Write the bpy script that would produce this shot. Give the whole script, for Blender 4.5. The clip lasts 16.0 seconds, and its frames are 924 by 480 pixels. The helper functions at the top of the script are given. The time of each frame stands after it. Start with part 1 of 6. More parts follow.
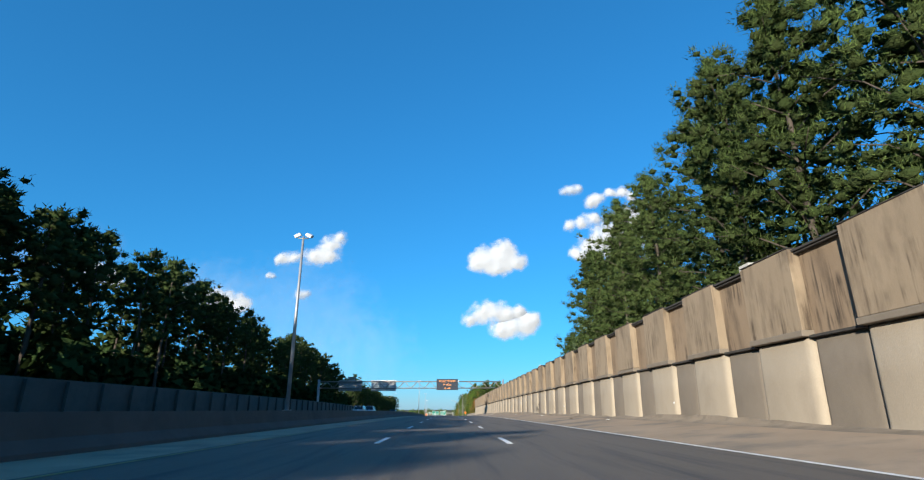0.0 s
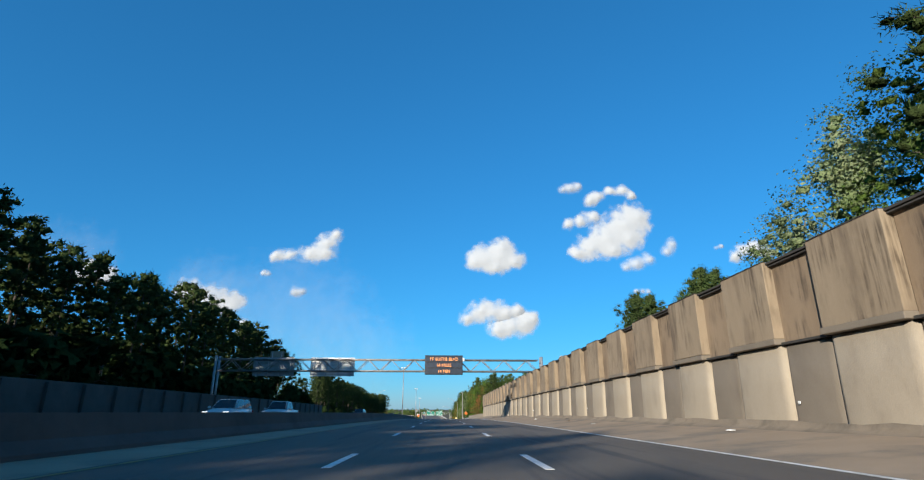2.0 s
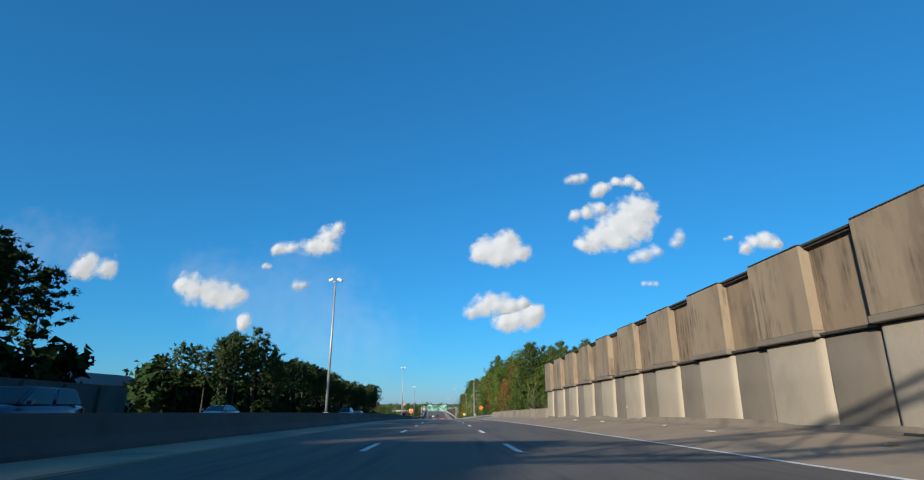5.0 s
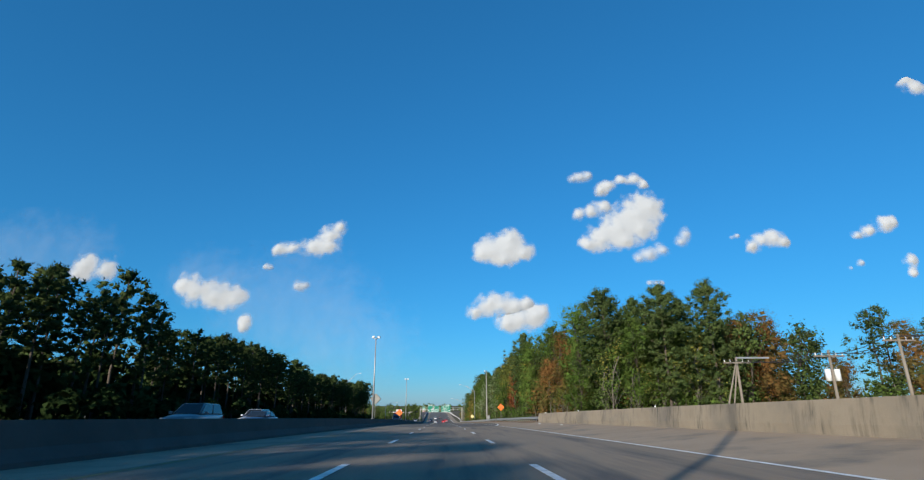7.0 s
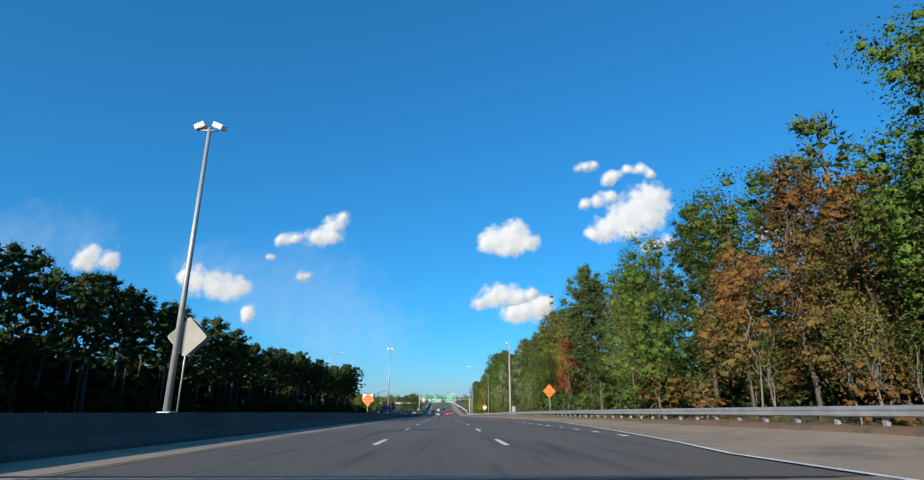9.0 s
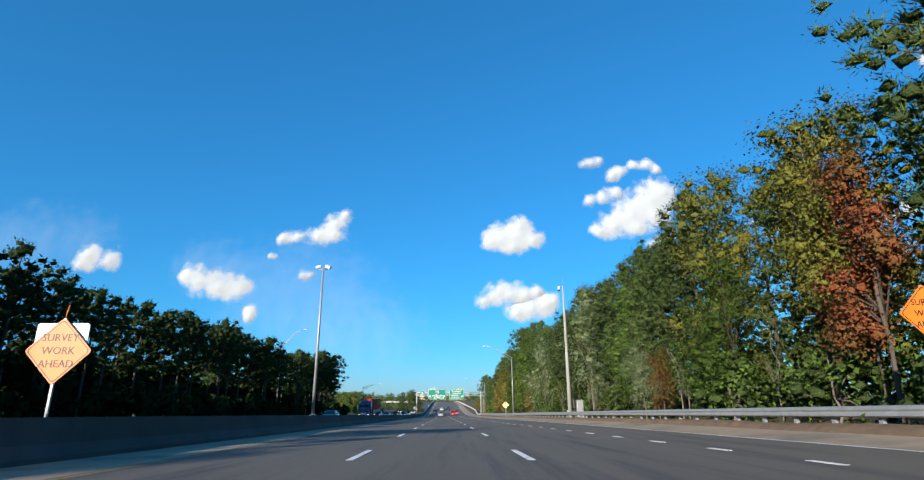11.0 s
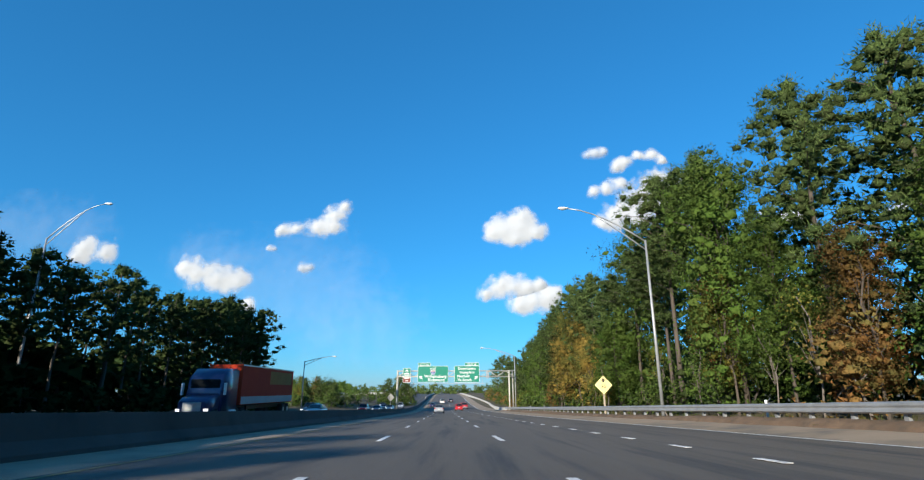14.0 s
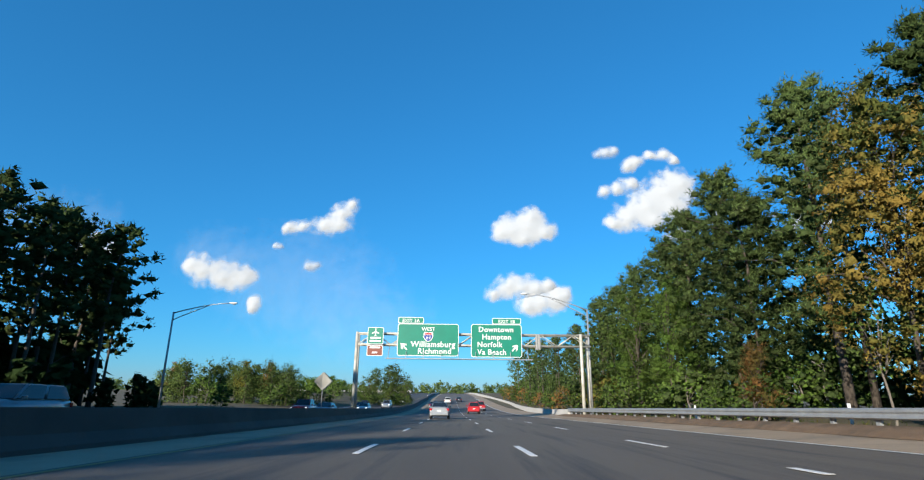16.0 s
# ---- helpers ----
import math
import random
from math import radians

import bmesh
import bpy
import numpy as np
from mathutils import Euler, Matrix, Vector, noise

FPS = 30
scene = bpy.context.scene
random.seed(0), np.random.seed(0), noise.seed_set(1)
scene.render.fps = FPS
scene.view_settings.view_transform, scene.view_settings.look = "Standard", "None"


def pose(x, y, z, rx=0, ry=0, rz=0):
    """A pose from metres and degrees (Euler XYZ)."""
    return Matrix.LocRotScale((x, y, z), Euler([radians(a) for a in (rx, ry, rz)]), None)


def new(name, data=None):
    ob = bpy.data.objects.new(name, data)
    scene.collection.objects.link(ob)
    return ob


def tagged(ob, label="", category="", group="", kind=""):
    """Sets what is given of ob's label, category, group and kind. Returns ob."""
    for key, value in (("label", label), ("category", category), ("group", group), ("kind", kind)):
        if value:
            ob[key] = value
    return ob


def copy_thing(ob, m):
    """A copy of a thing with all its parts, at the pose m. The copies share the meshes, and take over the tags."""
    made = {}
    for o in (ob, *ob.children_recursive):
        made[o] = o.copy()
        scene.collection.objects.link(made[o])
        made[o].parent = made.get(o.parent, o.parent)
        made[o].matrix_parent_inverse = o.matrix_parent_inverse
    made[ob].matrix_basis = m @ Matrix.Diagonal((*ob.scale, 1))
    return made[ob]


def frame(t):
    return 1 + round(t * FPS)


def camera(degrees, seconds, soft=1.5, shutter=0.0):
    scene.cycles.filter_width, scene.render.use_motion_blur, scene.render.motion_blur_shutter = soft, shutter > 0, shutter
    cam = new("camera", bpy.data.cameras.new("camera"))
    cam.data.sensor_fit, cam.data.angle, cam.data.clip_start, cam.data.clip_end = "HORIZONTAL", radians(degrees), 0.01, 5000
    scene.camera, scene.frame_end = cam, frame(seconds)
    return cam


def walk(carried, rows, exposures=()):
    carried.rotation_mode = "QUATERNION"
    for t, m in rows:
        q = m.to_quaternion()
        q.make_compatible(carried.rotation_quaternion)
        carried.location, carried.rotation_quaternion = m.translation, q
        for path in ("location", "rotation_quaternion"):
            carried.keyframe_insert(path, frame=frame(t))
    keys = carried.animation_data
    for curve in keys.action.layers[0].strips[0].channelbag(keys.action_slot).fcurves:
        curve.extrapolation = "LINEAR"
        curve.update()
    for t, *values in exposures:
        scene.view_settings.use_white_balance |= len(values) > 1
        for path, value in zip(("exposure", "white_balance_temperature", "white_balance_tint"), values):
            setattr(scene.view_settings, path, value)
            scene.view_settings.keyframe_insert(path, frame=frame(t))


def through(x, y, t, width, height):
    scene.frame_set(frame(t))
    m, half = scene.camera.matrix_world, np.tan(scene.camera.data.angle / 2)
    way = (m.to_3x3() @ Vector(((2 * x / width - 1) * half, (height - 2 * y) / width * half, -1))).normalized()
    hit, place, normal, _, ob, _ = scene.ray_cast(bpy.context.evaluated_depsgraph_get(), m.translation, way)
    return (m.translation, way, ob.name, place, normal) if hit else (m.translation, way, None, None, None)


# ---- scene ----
# ---- camera ----
cam = camera(82.8, 16.0, 1.2)
ROWS = [
    (0.0, 0.00, 0.00, 0.90, 107.85, 0.12, -1.50),
    (0.5, 0.00, 13.79, 0.89, 108.15, 0.09, -1.47),
    (1.0, 0.01, 27.53, 0.88, 108.02, 0.10, -1.44),
    (1.5, 0.02, 41.22, 0.85, 107.93, 0.22, -1.64),
    (2.0, 0.03, 54.84, 0.80, 107.84, -0.07, -1.83),
    (2.5, 0.04, 68.39, 0.74, 107.83, 0.19, -1.78),
    (3.0, 0.03, 81.87, 0.65, 107.94, 0.16, -1.74),
    (3.5, 0.02, 95.27, 0.56, 107.73, 0.03, -1.71),
    (4.0, -0.01, 108.59, 0.44, 107.40, 0.15, -1.50),
    (4.2, -0.03, 113.90, 0.39, 107.46, 0.03, -1.44),
    (4.5, -0.06, 121.84, 0.30, 107.40, -0.00, -1.43),
    (5.0, -0.12, 135.02, 0.15, 107.31, -0.00, -1.36),
    (5.5, -0.20, 148.13, -0.03, 107.22, -0.00, -1.27),
    (6.0, -0.29, 161.18, -0.22, 107.13, -0.00, -1.18),
    (6.3, -0.36, 168.98, -0.35, 106.97, -0.00, -1.08),
    (6.5, -0.41, 174.16, -0.44, 106.94, 0.09, -1.09),
    (7.0, -0.55, 187.08, -0.67, 107.46, 0.17, -1.02),
    (7.5, -0.71, 199.93, -0.93, 106.92, 0.17, -0.96),
    (8.0, -0.90, 212.75, -1.20, 106.75, 0.08, -0.90),
    (8.5, -1.10, 225.57, -1.49, 106.64, 0.03, -0.69),
    (8.7, -1.19, 230.70, -1.61, 106.57, 0.03, -0.58),
    (9.0, -1.33, 238.39, -1.80, 106.62, -0.00, -0.58),
    (9.5, -1.58, 251.20, -2.12, 106.54, -0.00, -0.48),
    (10.0, -1.86, 264.01, -2.46, 106.47, -0.00, -0.38),
    (10.5, -2.15, 276.82, -2.82, 106.41, -0.00, -0.29),
    (10.8, -2.34, 284.50, -3.04, 106.27, 0.00, -0.03),
    (11.0, -2.47, 289.62, -3.19, 106.58, 0.27, -0.13),
    (11.5, -2.81, 302.42, -3.57, 106.26, 0.17, -0.01),
    (12.0, -3.16, 315.23, -3.96, 106.34, 0.09, 0.14),
    (12.5, -3.53, 328.06, -4.37, 106.19, -0.17, 0.09),
    (13.0, -3.91, 340.92, -4.78, 106.02, -0.11, -0.03),
    (13.5, -4.31, 353.81, -5.19, 105.90, -0.03, -0.05),
    (14.0, -4.72, 366.72, -5.61, 106.02, 0.22, 0.02),
    (14.5, -5.14, 379.66, -6.03, 105.98, -0.16, 0.29),
    (15.0, -5.56, 392.63, -6.45, 106.13, -0.26, 0.40),
    (15.5, -5.99, 405.63, -6.86, 106.16, -0.28, 0.47),
    (16.0, -6.41, 418.65, -7.27, 106.18, -0.54, 0.67),
]

walk(cam, [(r[0], pose(*r[1:])) for r in ROWS],
     exposures=((0.0, 0.91), (1.5, 0.79), (3.0, 0.54), (4.2, 0.55), (7.0, 0.49), (8.5, 0.66), (11.0, 0.87), (16.0, 0.84)))

# ---- sky, sun ----
SUN_EL = radians(15.15)
SUN_WAY = Vector((0.52 * math.cos(SUN_EL), 0.8542 * math.cos(SUN_EL), -math.sin(SUN_EL)))
world = bpy.data.worlds.new("sky")
scene.world = world
world.use_nodes = True
wn = world.node_tree.nodes
wn.clear()
sky = wn.new("ShaderNodeTexSky")
sky.sky_type, sky.sun_disc = "NISHITA", False
sky.sun_elevation = SUN_EL
sky.sun_rotation = math.atan2(-SUN_WAY.x, -SUN_WAY.y)
sky.altitude, sky.air_density, sky.dust_density, sky.ozone_density = 50, 1.0, 0.3, 3.0
sky_bg = wn.new("ShaderNodeBackground")
sky_bg.inputs["Strength"].default_value = 0.0862
clear_air = wn.new("ShaderNodeMix")
clear_air.data_type, clear_air.blend_type = "RGBA", "MULTIPLY"
clear_air.inputs[0].default_value = 1.0
clear_air.inputs[7].default_value = (0.285, 1.16, 1.90, 1)
wout = wn.new("ShaderNodeOutputWorld")
# a polarised, clear autumn sky: less contrast from the horizon to the top
parts = wn.new("ShaderNodeSeparateColor")
joined = wn.new("ShaderNodeCombineColor")
wl = world.node_tree.links


def sky_math(how, a, b):
    n = wn.new("ShaderNodeMath")
    n.operation = how
    wl.new(a, n.inputs[0])
    if isinstance(b, float):
        n.inputs[1].default_value = b
    else:
        wl.new(b, n.inputs[1])
    return n.outputs[0]


wl.new(sky.outputs[0], parts.inputs[0])
ratio = sky_math("DIVIDE", parts.outputs[0], parts.outputs[1])
red = sky_math("MULTIPLY", sky_math("MULTIPLY", parts.outputs[0], sky_math("MULTIPLY", ratio, ratio)), 2.7)
for i, c in enumerate((red, parts.outputs[1], parts.outputs[2])):
    wl.new(sky_math("POWER", c, 0.72), joined.inputs[i])
wl.new(joined.outputs[0], clear_air.inputs[6])
world.node_tree.links.new(clear_air.outputs[2], sky_bg.inputs[0])
world.node_tree.links.new(sky_bg.outputs[0], wout.inputs[0])

sun = new("sun", bpy.data.lights.new("sun", "SUN"))
sun.data.energy, sun.data.angle, sun.data.color = 5.0, radians(0.6), (0.98, 0.91, 0.785)
sun.matrix_world = Matrix.Translation((-60, -80, 60)) @ SUN_WAY.to_track_quat("-Z", "Y").to_matrix().to_4x4()

# ---- the road's line ----
STEP = 2.0
S_FROM, S_TO = -260.0, 1500.0


def turn_at(s):
    """Heading of the road, degrees to the left."""
    u = min(max(s, 0.0), 440.0) / 400
    return -1.296 * u + 8.217 * u * u - 5.047 * u ** 3


def grade_at(s):
    """Grade of the road, degrees."""
    u = min(max(s, 0.0), 440.0) / 400
    g = -1.151 * u - 4.109 * u * u + 3.440 * u ** 3
    if s > 480:
        g += min((s - 480) / 90, 1.0) * 2.5
    if s > 640:
        g -= min((s - 640) / 110, 1.0) * 0.8
    return g


def lay_line():
    pts = {0: Vector((0, 0, 0))}
    n_back, n_ahead = int(-S_FROM / STEP), int(S_TO / STEP)
    for i in range(n_ahead):
        s = (i + 0.5) * STEP
        a, g = radians(turn_at(s)), radians(grade_at(s))
        pts[i + 1] = pts[i] + STEP * Vector((-math.sin(a) * math.cos(g), math.cos(a) * math.cos(g), math.sin(g)))
    for i in range(n_back):
        pts[-i - 1] = pts[-i] - Vector((0, STEP, 0))
    return pts


LINE = lay_line()


def spot(s, d=0.0, h=0.0):
    """World place s metres along the road, d to the right of the driven lane's middle, h above the road."""
    s = min(max(s, S_FROM), S_TO - 0.01)
    i = math.floor(s / STEP)
    p = LINE[i].lerp(LINE[i + 1], s / STEP - i) if i + 1 in LINE else LINE[i]
    a = radians(turn_at(s))
    return Vector((p.x + d * math.cos(a), p.y + d * math.sin(a), p.z + h))


def stand(s, d=0.0, h=0.0, turn=0.0):
    """Pose of a thing that stands on the road's line and faces along it."""
    p = spot(s, d, h)
    return pose(p.x, p.y, p.z, 0, 0, turn_at(s) + turn)


# ---- mesh helpers ----
def mesh_of(name, bm, mat):
    me = bpy.data.meshes.new(name)
    bm.normal_update()
    bm.to_mesh(me)
    bm.free()
    for m in (mat if isinstance(mat, (list, tuple)) else [mat]):
        me.materials.append(m)
    return me


def part(name, bm, mat, parent=None, label="", smooth=False):
    me = mesh_of(name, bm, mat) if isinstance(bm, bmesh.types.BMesh) else bm
    if smooth:
        me.shade_smooth()
    ob = new(name, me)
    if parent is not None:
        ob.parent = parent
    if label:
        ob["label"] = label
    return ob


def thing(name, label, category, m=None, group="", kind=""):
    ob = new(name)
    ob.empty_display_size = 0.3
    if m is not None:
        ob.matrix_basis = m
    return tagged(ob, label, category, group, kind)


def box(bm, x0, x1, y0, y1, z0, z1, bevel=0.0, mat=0):
    v = [bm.verts.new(p) for p in ((x0, y0, z0), (x1, y0, z0), (x1, y1, z0), (x0, y1, z0),
                                   (x0, y0, z1), (x1, y0, z1), (x1, y1, z1), (x0, y1, z1))]
    fs = [bm.faces.new([v[i] for i in q]) for q in ((3, 2, 1, 0), (4, 5, 6, 7), (0, 1, 5, 4), (1, 2, 6, 5), (2, 3, 7, 6), (3, 0, 4, 7))]
    for f in fs:
        f.material_index = mat
    if bevel:
        es = list({e for f in fs for e in f.edges})
        bmesh.ops.bevel(bm, geom=es, offset=bevel, segments=2, affect="EDGES", profile=0.5)
    return bm


def rod(bm, a, b, r0, r1=None, sides=8, caps=True):
    a, b = Vector(a), Vector(b)
    r1 = r0 if r1 is None else r1
    w = (b - a).normalized()
    u = w.orthogonal().normalized()
    v = w.cross(u)
    ra, rb = [], []
    for i in range(sides):
        t = 2 * math.pi * i / sides
        o = u * math.cos(t) + v * math.sin(t)
        ra.append(bm.verts.new(a + o * r0))
        rb.append(bm.verts.new(b + o * r1))
    for i in range(sides):
        k = (i + 1) % sides
        f = bm.faces.new((ra[i], ra[k], rb[k], rb[i]))
        f.smooth = True
    if caps:
        bm.faces.new(ra[::-1])
        bm.faces.new(rb)
    return bm


def tube(bm, pts, radii, sides=8):
    rings = []
    n = len(pts)
    pts = [Vector(p) for p in pts]
    for k, p in enumerate(pts):
        w = (pts[min(k + 1, n - 1)] - pts[max(k - 1, 0)]).normalized()
        u = w.cross(Vector((0.13, 0.97, 0.21))).normalized()
        v = w.cross(u)
        rings.append([bm.verts.new(p + (u * math.cos(2 * math.pi * i / sides) + v * math.sin(2 * math.pi * i / sides)) * radii[k]) for i in range(sides)])
    for a, b in zip(rings, rings[1:]):
        for i in range(sides):
            k = (i + 1) % sides
            f = bm.faces.new((a[i], a[k], b[k], b[i]))
            f.smooth = True
    bm.faces.new(rings[0][::-1])
    bm.faces.new(rings[-1])
    return bm


def sweep(bm, profile, s0, s1, step=4.0, closed=True, mat=0):
    """A profile of (d, h) carried along the road from s0 to s1."""
    n = max(1, math.ceil((s1 - s0) / step))
    rings = []
    for k in range(n + 1):
        s = s0 + (s1 - s0) * k / n
        rings.append([bm.verts.new(spot(s, d, h)) for d, h in profile])
    m = len(profile)
    for a, b in zip(rings, rings[1:]):
        for i in range(m if closed else m - 1):
            j = (i + 1) % m
            f = bm.faces.new((a[i], a[j], b[j], b[i]))
            f.material_index = mat
    if closed:
        bm.faces.new(rings[0][::-1])
        bm.faces.new(rings[-1])
    return bm


# ---- materials ----
def material(name, base, rough=0.8, metal=0.0):
    m = bpy.data.materials.new(name)
    m.use_nodes = True
    nt = m.node_tree
    b = nt.nodes["Principled BSDF"]
    b.inputs["Base Color"].default_value = (*base, 1)
    b.inputs["Roughness"].default_value = rough
    b.inputs["Metallic"].default_value = metal
    return m, nt, b


def node(nt, kind, **values):
    n = nt.nodes.new(kind)
    for k, v in values.items():
        if k in n.inputs:
            n.inputs[k].default_value = v
    return n


def noise_fac(nt, scale, detail=4.0, stretch=(1, 1, 1), coords="Object", lo=0.35, hi=0.65, rough=0.6):
    tc = nt.nodes.new("ShaderNodeTexCoord")
    mp = nt.nodes.new("ShaderNodeMapping")
    mp.inputs["Scale"].default_value = stretch
    nz = node(nt, "ShaderNodeTexNoise", Scale=scale, Detail=detail, Roughness=rough)
    rm = nt.nodes.new("ShaderNodeMapRange")
    rm.inputs["From Min"].default_value, rm.inputs["From Max"].default_value = lo, hi
    info = nt.nodes.new("ShaderNodeObjectInfo")
    own = nt.nodes.new("ShaderNodeVectorMath")
    own.operation = "MULTIPLY_ADD"
    own.inputs[1].default_value = (57.0, 31.0, 43.0)
    nt.links.new(info.outputs["Random"], own.inputs[0])
    nt.links.new(tc.outputs[coords], own.inputs[2])
    nt.links.new(own.outputs[0], mp.inputs[0])
    nt.links.new(mp.outputs[0], nz.inputs["Vector"])
    nt.links.new(nz.outputs[0], rm.inputs[0])
    return rm.outputs[0]


def mix(nt, fac, a, b, how="MIX"):
    n = nt.nodes.new("ShaderNodeMix")
    n.data_type, n.blend_type = "RGBA", how
    for i, x in ((0, fac), (6, a), (7, b)):
        if isinstance(x, (int, float)):
            n.inputs[i].default_value = x
        elif isinstance(x, (tuple, list)):
            n.inputs[i].default_value = (*x, 1)
        else:
            nt.links.new(x, n.inputs[i])
    return n.outputs[2]


def bump(nt, b, height, strength=0.3, distance=0.02):
    n = nt.nodes.new("ShaderNodeBump")
    n.inputs["Strength"].default_value, n.inputs["Distance"].default_value = strength, distance
    nt.links.new(height, n.inputs["Height"])
    nt.links.new(n.outputs[0], b.inputs["Normal"])


def surface(name, low, high, scale=3.0, fine=40.0, rough=0.85, metal=0.0, stretch=(1, 1, 1), relief=0.3, depth=0.01, stain=None, stain_scale=0.4, streak=None):
    """A grained surface with large blotches, fine grain, relief and run-down streaks."""
    m, nt, b = material(name, low, rough, metal)
    big = noise_fac(nt, scale, 5, stretch)
    small = noise_fac(nt, fine, 3, stretch, lo=0.3, hi=0.7)
    col = mix(nt, big, low, high)
    col = mix(nt, 0.35, col, mix(nt, small, low, high))
    if stain:
        col = mix(nt, noise_fac(nt, stain_scale, 6, stretch, lo=0.5, hi=0.72), col, stain)
    if streak:
        thin = noise_fac(nt, 8.0, 4, (1, 1, 0.07), lo=0.45, hi=0.66)
        where = noise_fac(nt, 0.75, 3, (1, 1, 0.8), lo=0.47, hi=0.64)
        both = nt.nodes.new("ShaderNodeMath")
        both.operation = "MULTIPLY"
        nt.links.new(thin, both.inputs[0])
        nt.links.new(where, both.inputs[1])
        col = mix(nt, both.outputs[0], col, streak)
    nt.links.new(col, b.inputs["Base Color"])
    bump(nt, b, small, relief, depth)
    return m


M_ASPHALT = surface("asphalt", (0.107, 0.0871, 0.067), (0.147, 0.121, 0.0945), 0.25, 60, 0.85, stretch=(3.0, 0.15, 1), relief=0.5, stain=(0.0402, 0.0402, 0.0415), stain_scale=0.5)
# darker copy of the asphalt, its colour standing in for tree shade
M_ASPHALT_SHADED = surface("shaded_asphalt", (0.042, 0.041, 0.040), (0.07, 0.067, 0.063), 0.25, 60, 0.85, stretch=(3.0, 0.15, 1), relief=0.5, stain=(0.03, 0.03, 0.031), stain_scale=0.5)
M_SHOULDER = surface("shoulder_concrete", (0.275, 0.201, 0.131), (0.348, 0.258, 0.174), 0.5, 50, 0.9, stain=(0.134, 0.117, 0.0938))
M_PAINT = surface("road_paint", (0.72, 0.70, 0.66), (0.84, 0.82, 0.78), 4, 30, 0.6, stain=(0.45, 0.43, 0.39), stain_scale=3)
M_YELLOW = surface("yellow_paint", (0.201, 0.147, 0.0402), (0.281, 0.208, 0.0603), 4, 30, 0.7, stain=(0.0804, 0.0703, 0.0469), stain_scale=2)
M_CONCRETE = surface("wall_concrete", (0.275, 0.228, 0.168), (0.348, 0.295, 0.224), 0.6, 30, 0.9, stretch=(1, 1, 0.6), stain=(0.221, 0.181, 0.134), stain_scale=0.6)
M_CONCRETE_DARK = surface("darker_concrete", (0.142, 0.118, 0.09), (0.196, 0.162, 0.124), 0.6, 30, 0.9, stretch=(1, 1, 0.6), stain=(0.125, 0.102, 0.077), stain_scale=0.6)
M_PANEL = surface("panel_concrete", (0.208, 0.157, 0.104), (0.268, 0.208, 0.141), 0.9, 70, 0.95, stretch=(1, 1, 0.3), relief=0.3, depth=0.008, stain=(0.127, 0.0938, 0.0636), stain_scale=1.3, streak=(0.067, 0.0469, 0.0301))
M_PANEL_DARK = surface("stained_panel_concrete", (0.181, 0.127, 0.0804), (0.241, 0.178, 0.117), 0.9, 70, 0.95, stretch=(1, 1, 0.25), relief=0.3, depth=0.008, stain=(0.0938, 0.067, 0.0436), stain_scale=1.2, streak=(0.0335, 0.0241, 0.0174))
# near black for painted shadow lines on the wall, dark edges and slots
M_SHADOW_AND_GAP = surface("shadow_and_gap", (0.02, 0.018, 0.016), (0.05, 0.045, 0.04), 4, 40, 0.95)
M_SILT = surface("silt", (0.168, 0.131, 0.0938), (0.241, 0.191, 0.137), 0.7, 30, 1.0, stain=(0.107, 0.0871, 0.0636), stain_scale=1.1)
M_BARRIER = surface("barrier_concrete", (0.214, 0.174, 0.124), (0.288, 0.238, 0.174), 0.8, 40, 0.9, stain=(0.121, 0.107, 0.0905), streak=(0.075, 0.066, 0.052))
# concrete whose base colour is darkened to stand for shade, with blotchy stains
M_SHADED_CONCRETE = surface("shaded_concrete", (0.06, 0.056, 0.05), (0.095, 0.088, 0.077), 0.8, 40, 0.9, stain=(0.045, 0.042, 0.038))
M_POLE = surface("cast_concrete", (0.255, 0.248, 0.228), (0.335, 0.328, 0.305), 1.5, 40, 0.9, stretch=(1, 1, 0.2))
M_PALE = surface("pale_concrete", (0.369, 0.348, 0.315), (0.456, 0.436, 0.402), 0.8, 40, 0.9)
M_STEEL = surface("galvanized_steel", (0.281, 0.288, 0.295), (0.402, 0.409, 0.415), 2, 25, 0.5, 0.5, relief=0.1)
M_TRUSS = surface("weathered_steel", (0.241, 0.221, 0.201), (0.348, 0.335, 0.315), 2, 25, 0.55, 0.35, relief=0.1, stain=(0.168, 0.0938, 0.0536), stain_scale=1.5)
M_GROUND = surface("verge", (0.0603, 0.0469, 0.0235), (0.107, 0.0804, 0.0402), 0.15, 4, 1.0, relief=0.8, depth=0.05, stain=(0.0469, 0.057, 0.0201), stain_scale=0.08)
M_BARK = surface("bark", (0.05, 0.038, 0.028), (0.10, 0.08, 0.062), 2, 14, 0.95, stretch=(1, 1, 0.2), relief=0.8, depth=0.03)
M_BARK_PALE = surface("pale_bark", (0.101, 0.0838, 0.067), (0.161, 0.141, 0.117), 2, 14, 0.95, stretch=(1, 1, 0.3), relief=0.5, depth=0.02)
M_BLACK = surface("black_plastic", (0.012, 0.012, 0.013), (0.02, 0.02, 0.022), 3, 40, 0.5, relief=0.1)
M_WHITE = surface("white_paint", (0.6, 0.6, 0.585), (0.67, 0.67, 0.655), 2, 30, 0.5, relief=0.05)


